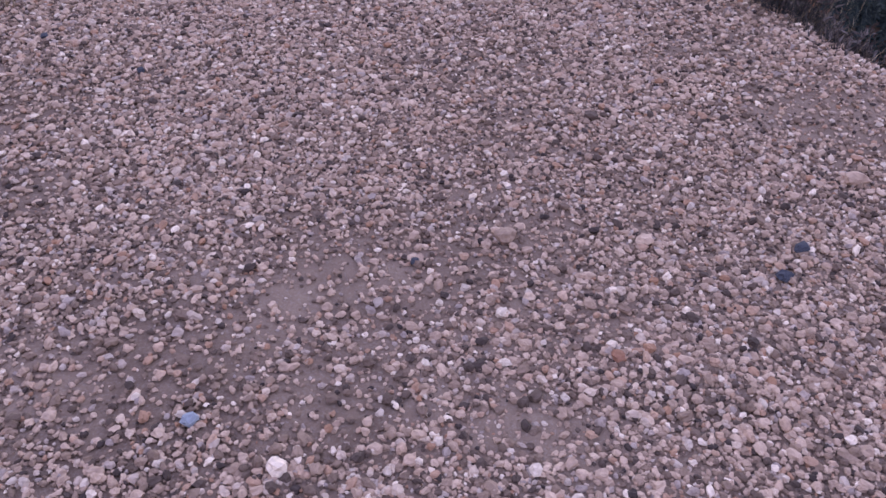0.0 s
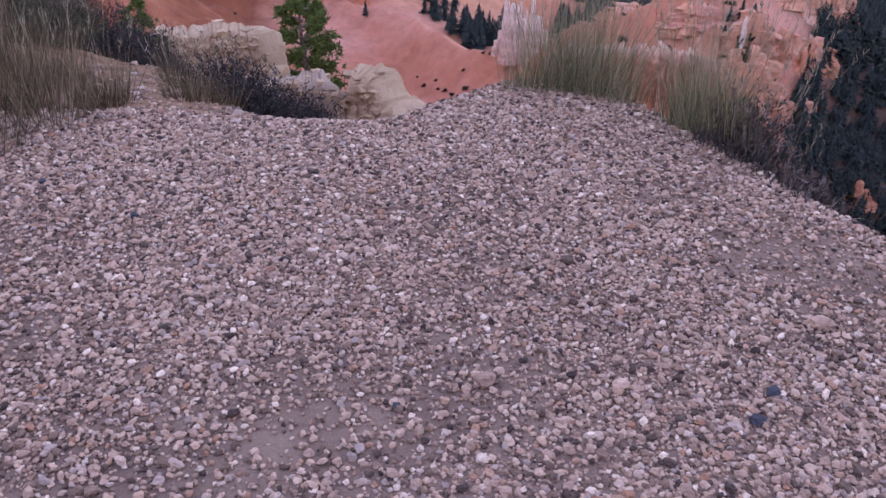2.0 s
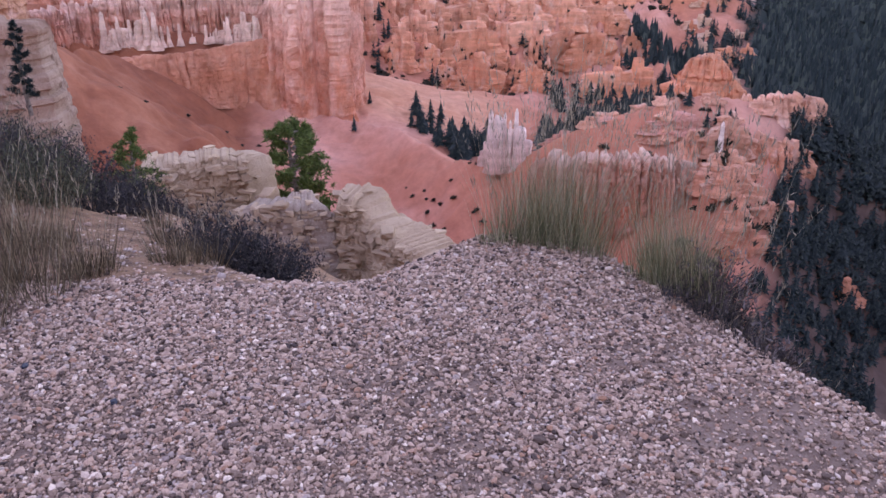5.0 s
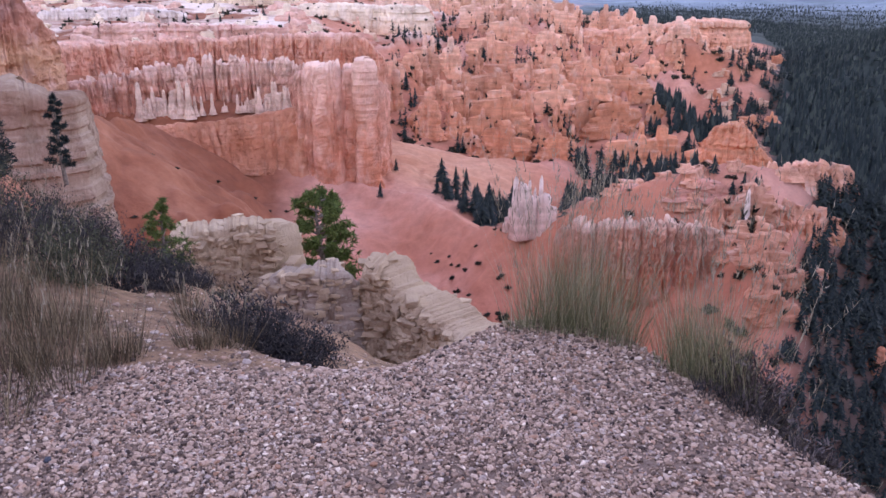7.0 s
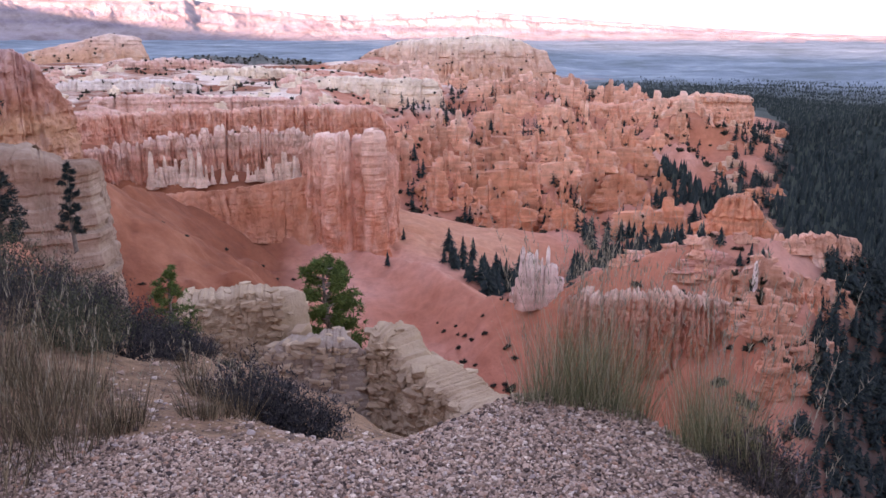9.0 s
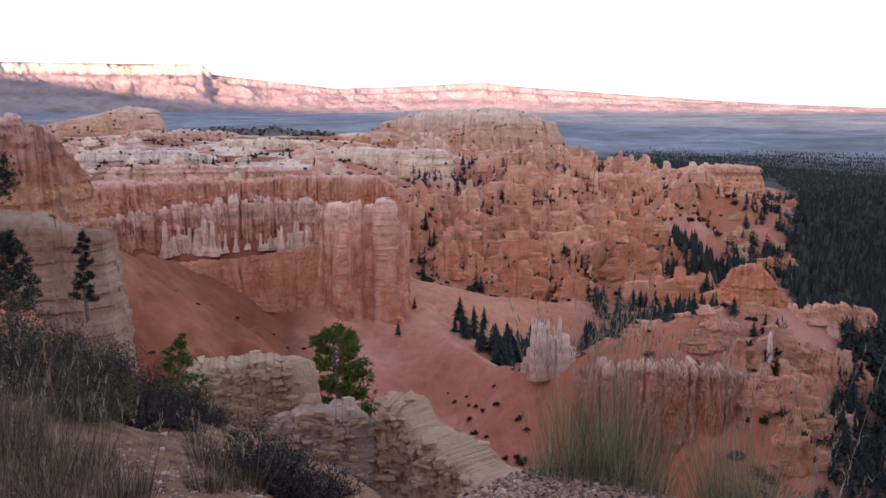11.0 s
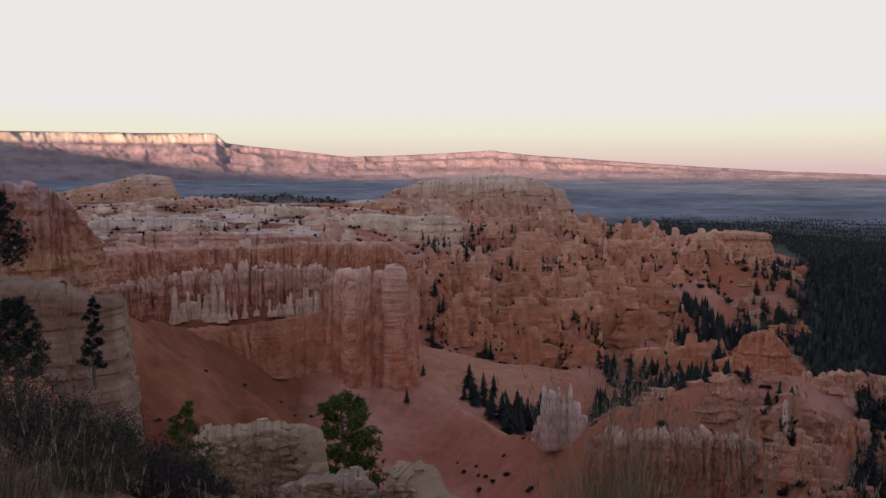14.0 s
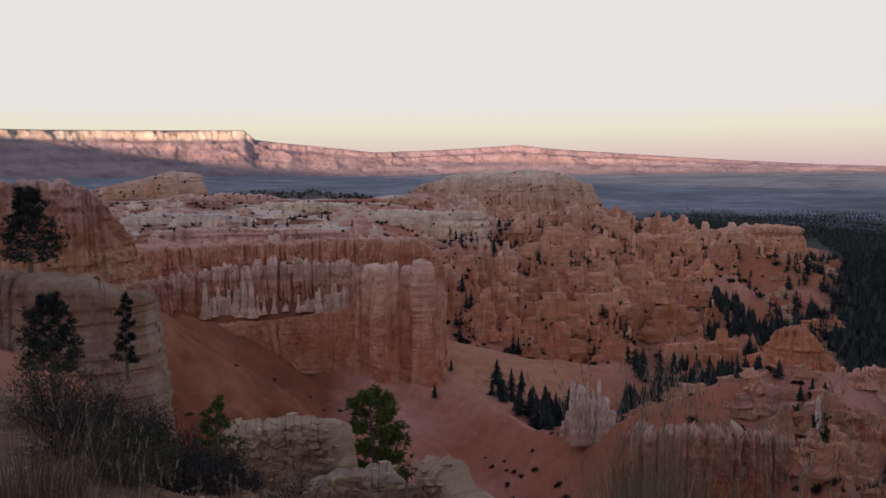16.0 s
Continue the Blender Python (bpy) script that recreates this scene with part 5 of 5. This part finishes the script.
def shrub(x, y, radius, high, seed, mat, leaves=900, label="", group="shrubs on the bank", dz=0.0):
    g = np.random.default_rng(seed)
    ob = new("shrub")
    ob.matrix_world = pose(x, y, ground_at(x, y) - 0.03 + dz)
    n = 130
    a, e = g.random(n) * 6.283, np.arccos(g.random(n) * 0.95)
    way = np.stack([np.sin(e) * np.cos(a) * radius, np.sin(e) * np.sin(a) * radius, np.cos(e) * high], -1) * (0.65 + 0.4 * g.random(n))[:, None]
    root = g.normal(size=(n, 3)) * 0.05 * radius
    root[:, 2] = 0
    part("twig_frame", strip_mesh("stems", root, way, np.full(n, 0.008), sage_mat, -0.1 * high, 4), ob, "grey woody stems")
    k = g.integers(0, n, leaves)
    s = 0.45 + 0.6 * g.random(leaves)
    c = root[k] + (way - root)[k] * s[:, None] + g.normal(size=(leaves, 3)) * 0.07 * radius
    c[:, 2] += 0.1 * high * s * s
    c[:, 2] = np.maximum(c[:, 2], 0.01)
    d = g.normal(size=(leaves, 3))
    d[:, 2] = np.abs(d[:, 2]) + 0.4
    d /= np.linalg.norm(d, axis=1)[:, None]
    part("foliage", strip_mesh("foliage", c, c + d * (0.018 + 0.026 * g.random((leaves, 1))), 0.005 + 0.007 * g.random(leaves), mat, 0, 1), ob)
    return tagged(ob, label, "shrub", group)


for i, (az, r, rad, hi) in enumerate([(22.6, 3.36, 0.20, 0.40), (23.6, 3.30, 0.22, 0.48), (24.6, 3.24, 0.22, 0.46), (25.6, 3.14, 0.20, 0.38), (26.6, 3.04, 0.18, 0.30), (27.8, 2.94, 0.15, 0.2), (29.2, 2.86, 0.12, 0.13), (24.4, 3.45, 0.26, 0.6), (26.0, 3.36, 0.26, 0.55)]):
    p = spot(az, r, z=0)
    shrub(p[0], p[1], rad, hi, 560 + i, dead_twigs, int(7000 * rad), "grey-mauve dead brush hanging over the eroded bank", "dead brush at the edge")
for i, (az, r, rad, hi) in enumerate([(25.5, 7.5, 0.4, 0.45), (28.5, 9, 0.5, 0.6), (26.5, 11, 0.55, 0.6), (30, 12, 0.7, 0.8), (24.6, 13, 0.5, 0.5), (28.0, 15, 0.8, 0.9), (31, 8, 0.5, 0.6), (26.2, 19, 0.9, 1.0), (29.6, 21, 1.0, 1.2), (23.6, 18, 0.6, 0.6), (24.5, 26, 1.0, 1.1), (27.5, 30, 1.2, 1.4)]):
    p = spot(az, r, z=0)
    shrub(p[0], p[1], rad, hi, 580 + i, sage_mat if i % 3 else shrub_mat, 4200, "dark brush on the steep slope below the rim", "brush below the rim")
SAGE = "dark grey leafless sagebrush on the slope"
for i, (az, r, rad, hi, m) in enumerate([(-16.6, 4.9, 0.34, 0.44, 0), (-12.6, 4.8, 0.36, 0.36, 0), (-14.6, 5.2, 0.36, 0.42, 0), (-21.5, 7.4, 0.40, 0.42, 0), (-24.5, 6.6, 0.42, 0.50, 0), (-27.5, 6.0, 0.42, 0.55, 1),
                                        (-22.6, 9.2, 0.42, 0.40, 1), (-30, 7.0, 0.5, 0.65, 0), (-26.0, 8.8, 0.5, 0.55, 0), (-28.5, 10.5, 0.6, 0.7, 1), (-20.0, 10.5, 0.42, 0.36, 0), (-17.6, 11.8, 0.36, 0.30, 1),
                                        (-24, 11.5, 0.5, 0.5, 0), (-31.5, 8.4, 0.55, 0.8, 1), (-21.8, 13.5, 0.5, 0.45, 1), (-18.8, 14.5, 0.45, 0.4, 0), (-26, 14, 0.6, 0.6, 0), (-15.0, 15.5, 0.3, 0.26, 1),
                                        (-13.0, 17.5, 0.36, 0.3, 0), (-24, 17, 0.6, 0.6, 1), (-20, 18.5, 0.5, 0.45, 0), (22.5, 4.0, 0.25, 0.2, 1)]):
    p = spot(az, r, z=0)
    shrub(p[0], p[1], rad, hi, 500 + i, sage_mat if m == 0 else shrub_mat, int(11000 * rad), SAGE if m == 0 else "low olive-grey shrub on the rim slope")

p = spot(-9.3, 31, z=0)
pine("pine", p[0], p[1], 7.0, 1.8, 601, needle_mat, 0.34, 36, 28, 17, 0.034, cone=0.35, ends=0.4, label="small bright green pine behind the rock outcrop")
for az, r, z, h, s, seed, m, sp, limbs, lab in [
        (-20.6, 17, None, 1.9, 0.65, 602, needle_mat, 1, 30, "young green pine below the bank"), (-14.6, 34, None, 2.7, 1.2, 603, needle_mat, 1, 30, "small green pine on the slope"),
        (-12.7, 36, None, 2.2, 1.0, 604, needle_mat, 1, 30, "small green pine on the slope"), (-26.1, 26, -4.6, 2.5, 0.55, 605, dark_needles, 0.8, 24, "thin half-bare conifer on the bank"),
        (-30.7, 24, -4.2, 2.5, 1.15, 606, dark_needles, 1, 60, "dense dark conifer on the bank"), (-31.4, 62, -5.6, 6.0, 2.6, 607, dark_needles, 1, 60, "tall dark conifer on top of the pale cliff")]:
    p = spot(az, r, z=0)
    pine("pine", p[0], p[1], h, s, seed, m, 0.12, limbs, 16, 12, 0.05, label=lab, sparse=sp, z=z)


# ---- the limestone outcrop ----
def outcrop(name, rows, thick, seed, label, stones=110, lean=0.55, core=None):
    """A spur of limestone: a worn core with slabs and blocks weathering out of its face and crest."""
    pts = [(x, y, min(ground_at(x, y), z) - 3.0, z - 0.15) for x, y, z in rows]
    ob = fin(name, pts, core or limestone, thick, 0.05, seed, 0.75, 0.34, 0.18, 0.13, lean, 110, 0.12)
    g = np.random.default_rng(seed)
    me0 = ob.data
    co = np.empty(len(me0.vertices) * 3, np.float32)
    me0.vertices.foreach_get("co", co)
    co = co.reshape(-1, 3)
    forms = [stone_mesh(seed + k) for k in range(6)]
    cols = 110 + 1 + 37
    grid = co.reshape(-1, cols, 3)
    def lay(q, turn, s, flat):
        st = part("stone", forms[int(g.integers(6))], ob)
        st.matrix_world = Matrix.LocRotScale(Vector(q), Euler((g.normal() * 0.10, g.normal() * 0.10, turn)), (s * g.uniform(1.0, 1.7), s * g.uniform(0.6, 0.9), s * flat * 0.75))
    made = 0
    # crumbling stones along the crest, then uneven beds down the face
    for k in range(3, len(grid) - 3, 2):
        level = int(g.integers(100, 114))
        if g.random() < 0.8 and made < stones:
            lay(grid[k, level], g.uniform(0, 3.1), 0.09 + 0.17 * g.random() ** 1.5, g.uniform(0.35, 0.75))
            made += 1
    for course in range(18):
        k = int(g.integers(2, 8))
        while k < len(grid) - 5 and made < stones:
            s = 0.06 + 0.13 * g.random() ** 1.8
            z = grid[k, 110, 2] - 0.10 - 0.16 * course + 0.09 * g.normal()
            level = int(np.argmin(np.abs(grid[k, :105, 2] - z)))
            q, side = grid[k, level], grid[min(k + 5, len(grid) - 1), level] - grid[max(k - 5, 0), level]
            k += max(2, int((2.1 * s + 0.25 * g.random() ** 2) / 0.05))
            if g.random() < 0.34:
                continue
            lay(q, math.atan2(side[1], side[0]) + g.normal() * 0.35, s, g.uniform(0.4, 0.75))
            made += 1
    return tagged(ob, label, "rock")


def stone_mesh(seed):
    """A weathered building-block of limestone: a skewed box with broken corners."""
    g = np.random.default_rng(seed)
    bm = bmesh.new()
    bmesh.ops.create_cube(bm, size=2.0)
    for v in bm.verts:
        v.co += Vector(g.uniform(-0.38, 0.38, 3))
    bmesh.ops.bevel(bm, geom=list(bm.edges), offset=0.2, segments=1, affect='EDGES', clamp_overlap=True)
    for v in bm.verts:
        v.co += Vector(g.uniform(-0.06, 0.06, 3))
    me = bpy.data.meshes.new("stone")
    bm.to_mesh(me)
    bm.free()
    me.materials.append(limestone)
    return me


outcrop("rock_outcrop", [(-2.95, 25.2, -7.75), (-2.4, 25.2, -7.62), (-1.75, 25.0, -7.66), (-1.25, 24.5, -8.3), (0.05, 23.0, -8.4), (1.25, 21.4, -8.6), (1.9, 20.3, -8.9)], 4.0, 701, "pale ledgy limestone outcrop below the gravel rim", 300)
outcrop("rock_outcrop", [(-6.6, 25.6, -8.8), (-5.5, 25.1, -7.95), (-4.3, 24.9, -7.85), (-3.5, 25.0, -7.8), (-3.2, 25.2, -8.3), (-2.9, 25.6, -8.8)], 4.6, 721, "tan stony knoll with a dark crack beside it", 300, 0.7, stony_soil)
outcrop("rock_outcrop", [(-9.8, 25.9, -7.3), (-9.2, 26.0, -6.85), (-7.4, 26.5, -6.7), (-6.0, 26.8, -6.9), (-5.5, 26.3, -7.9)], 3.4, 741, "pale layered limestone block at the slope's head", 300)


# ---- gravel ----
def blob(sub, seed):
    bm = bmesh.new()
    bmesh.ops.create_icosphere(bm, subdivisions=sub, radius=1.0)
    bm.verts.ensure_lookup_table()
    v = np.array([(p.co * (1 + 0.55 * noise.noise(p.co * 1.45 + Vector((seed * 3.1, seed, 0))))) for p in bm.verts])
    f = np.array([[q.index for q in t.verts] for t in bm.faces])
    bm.free()
    return v, f


def pebble_field():
    g = np.random.default_rng(21)
    n = 230000
    az, r = g.uniform(-58, 52, n), np.sqrt(g.uniform(0.45 ** 2, 4.15 ** 2, n))
    x, y = r * np.sin(np.radians(az)), r * np.cos(np.radians(az))
    re = np.interp(az, EDGE_AZ, EDGE_R)
    # trodden patches of bare soil
    dens = np.clip(2.6 * fbm(x * 1.7, y * 1.7, seed=41, octaves=4) - 0.22, 0.45, 1.0)
    for px, py, pr in [(-0.42, 1.15, 0.20), (-0.78, 0.86, 0.24), (-0.35, 0.78, 0.14), (1.1, 2.05, 0.26), (0.05, 0.72, 0.10), (-1.3, 1.5, 0.2), (0.75, 2.5, 0.16)]:
        wob = 0.6 + 0.8 * fbm(x * 5, y * 5, seed=43, octaves=3)
        dens = dens * (1 - 0.78 * np.exp(-(((x - px) ** 2 * 0.6 + (y - py) ** 2) / (pr * wob) ** 2)))
    keep = (r < re + 0.05 + 0.10 * g.random(n)) & (g.random(n) < dens) & ((np.abs(az) < 40) | (r < 2.4)) & ((r < 2.3) | (g.random(n) < np.clip((az + 41) / 11, 0.18, 1)))
    # sparser gravel round and behind the viewpoint
    wide = 16000
    ra, rr = g.uniform(0, 2 * np.pi, wide), np.sqrt(g.uniform(0, 2.9 ** 2, wide))
    back = (np.cos(ra) * rr < 0.6 * np.abs(np.sin(ra) * rr)) | (rr < 0.5)
    x, y = np.concatenate([x[keep], (rr * np.sin(ra))[back]]), np.concatenate([y[keep], (rr * np.cos(ra))[back]])
    n = len(x)
    size = np.clip(0.0049 * np.exp(g.normal(0, 0.40, n)), 0.0026, 0.0135) * np.interp(np.hypot(x, y), [0.8, 2.2], [0.88, 1.06])
    d = np.stack([size * g.uniform(1.0, 1.5, n), size * g.uniform(0.8, 1.1, n), size * g.uniform(0.62, 0.95, n)], -1)
    a, b = g.random(n) * 6.283, g.normal(0, 0.25, n)
    z = ground_z(x, y) + d[:, 2] * 0.75
    order = np.argsort(np.hypot(x - 0.15, y - 1.2) - 12 * size)
    x, y, z, d, a, b = x[order], y[order], z[order], d[order], a[order], b[order]
    shapes = {s: [blob(s, k) for k in range(5)] for s in (1, 2)}
    # the pebbles nearest to the viewpoint, one by one
    singles = []
    for v, f in shapes[2]:
        singles.append(mesh_np("pebble", v, f, pebble_one, False))
    for i in range(300):
        ob = new("pebble", singles[i % 5])
        ob.parent = ground
        ob.matrix_world = Matrix.LocRotScale((x[i], y[i], z[i]), Euler((b[i], 0, a[i])), d[i])
    vs, fs, o = [], [], 0
    near = (np.hypot(x, y) < 1.35) & (y > 0.55)
    for sub, mask in ((2, near), (1, ~near)):
        for k in range(5):
            idx = np.nonzero(mask)[0]
            idx = idx[(idx >= 300) & (idx % 5 == k)]
            v, f = shapes[sub][k]
            p = v[None] * d[idx][:, None]
            cb, sb = np.cos(b[idx])[:, None], np.sin(b[idx])[:, None]
            py, pz = p[..., 1] * cb - p[..., 2] * sb, p[..., 1] * sb + p[..., 2] * cb
            ca, sn = np.cos(a[idx])[:, None], np.sin(a[idx])[:, None]
            q = np.stack([p[..., 0] * ca - py * sn + x[idx][:, None], p[..., 0] * sn + py * ca + y[idx][:, None], pz + z[idx][:, None]], -1)
            vs.append(q.reshape(-1, 3))
            fs.append((np.arange(len(idx))[:, None, None] * len(v) + f[None] + o).reshape(-1, 3))
            o += len(idx) * len(v)
    tagged(new("gravel", mesh_np("gravel", np.concatenate(vs), np.concatenate(fs), pebble_mat, False)), "loose pinkish-grey rounded gravel on the rim", "gravel", kind="stuff")


pebble_field()

for x, y, s, m, lab in [(0.77, 1.313, 0.017, dark_stone, "dark blue-black pebble"), (0.692, 1.204, 0.016, dark_stone, "dark blue-black pebble"), (0.377, 1.332, 0.018, pebble_one, "pale pebble"),
                        (0.025, 1.333, 0.022, pebble_one, "large pale pebble"), (0.331, 1.971, 0.020, pebble_one, "pale stone chip"), (-1.6, 2.5, 0.015, dark_stone, "dark pebble"), (-1.17, 2.24, 0.013, dark_stone, "dark pebble"),
                        (-0.2, 1.235, 0.011, dark_stone, "small dark pebble"), (0.245, 0.926, 0.014, brick_stone, "rust-red pebble"), (-0.617, 0.724, 0.014, blue_stone, "blue-grey pebble"), (-0.43, 0.62, 0.017, pebble_one, "pale pebble"), (1.033, 1.634, 0.026, pebble_one, "pale elongated stone")]:
    v, f = blob(2, x * 7)
    st = new("pebble", mesh_np("pebble", v, f, m, False))
    st.parent = ground
    st.matrix_world = Matrix.LocRotScale((x, y, ground_at(x, y) + s * 0.75), Euler((0.1, 0, x * 9)), (s * 1.3, s, s * 0.75))
    tagged(st, lab)


def rubble():
    """Loose stones lying on the bank and in the gully behind the gravel."""
    g = np.random.default_rng(33)
    n = 14000
    az, r = g.uniform(-40, 30, n), 3.2 + 6.5 * g.random(n) ** 1.4
    x, y = r * np.sin(np.radians(az)), r * np.cos(np.radians(az))
    keep = (r > np.interp(az, EDGE_AZ, EDGE_R)) & (g.random(n) < 1.5 * fbm(x * 1.2, y * 1.2, seed=44) - 0.1)
    x, y = x[keep], y[keep]
    n = len(x)
    size = np.clip(0.0055 * np.exp(g.normal(0, 0.6, n)), 0.003, 0.028)
    v, f = blob(1, 9)
    a = g.random(n) * 6.283
    p = v[None] * (size[:, None, None] * np.array([1.3, 1.0, 0.65]))
    q = np.stack([p[..., 0] * np.cos(a)[:, None] - p[..., 1] * np.sin(a)[:, None] + x[:, None], p[..., 0] * np.sin(a)[:, None] + p[..., 1] * np.cos(a)[:, None] + y[:, None],
                  p[..., 2] + (ground_z(x, y) + 0.3 * size)[:, None]], -1)
    faces = (np.arange(n)[:, None, None] * len(v) + f[None]).reshape(-1, 3)
    tagged(new("rubble", mesh_np("rubble", q.reshape(-1, 3), faces, pebble_mat, False)), "scattered limestone rubble on the soil bank", "rubble", kind="stuff")


rubble()
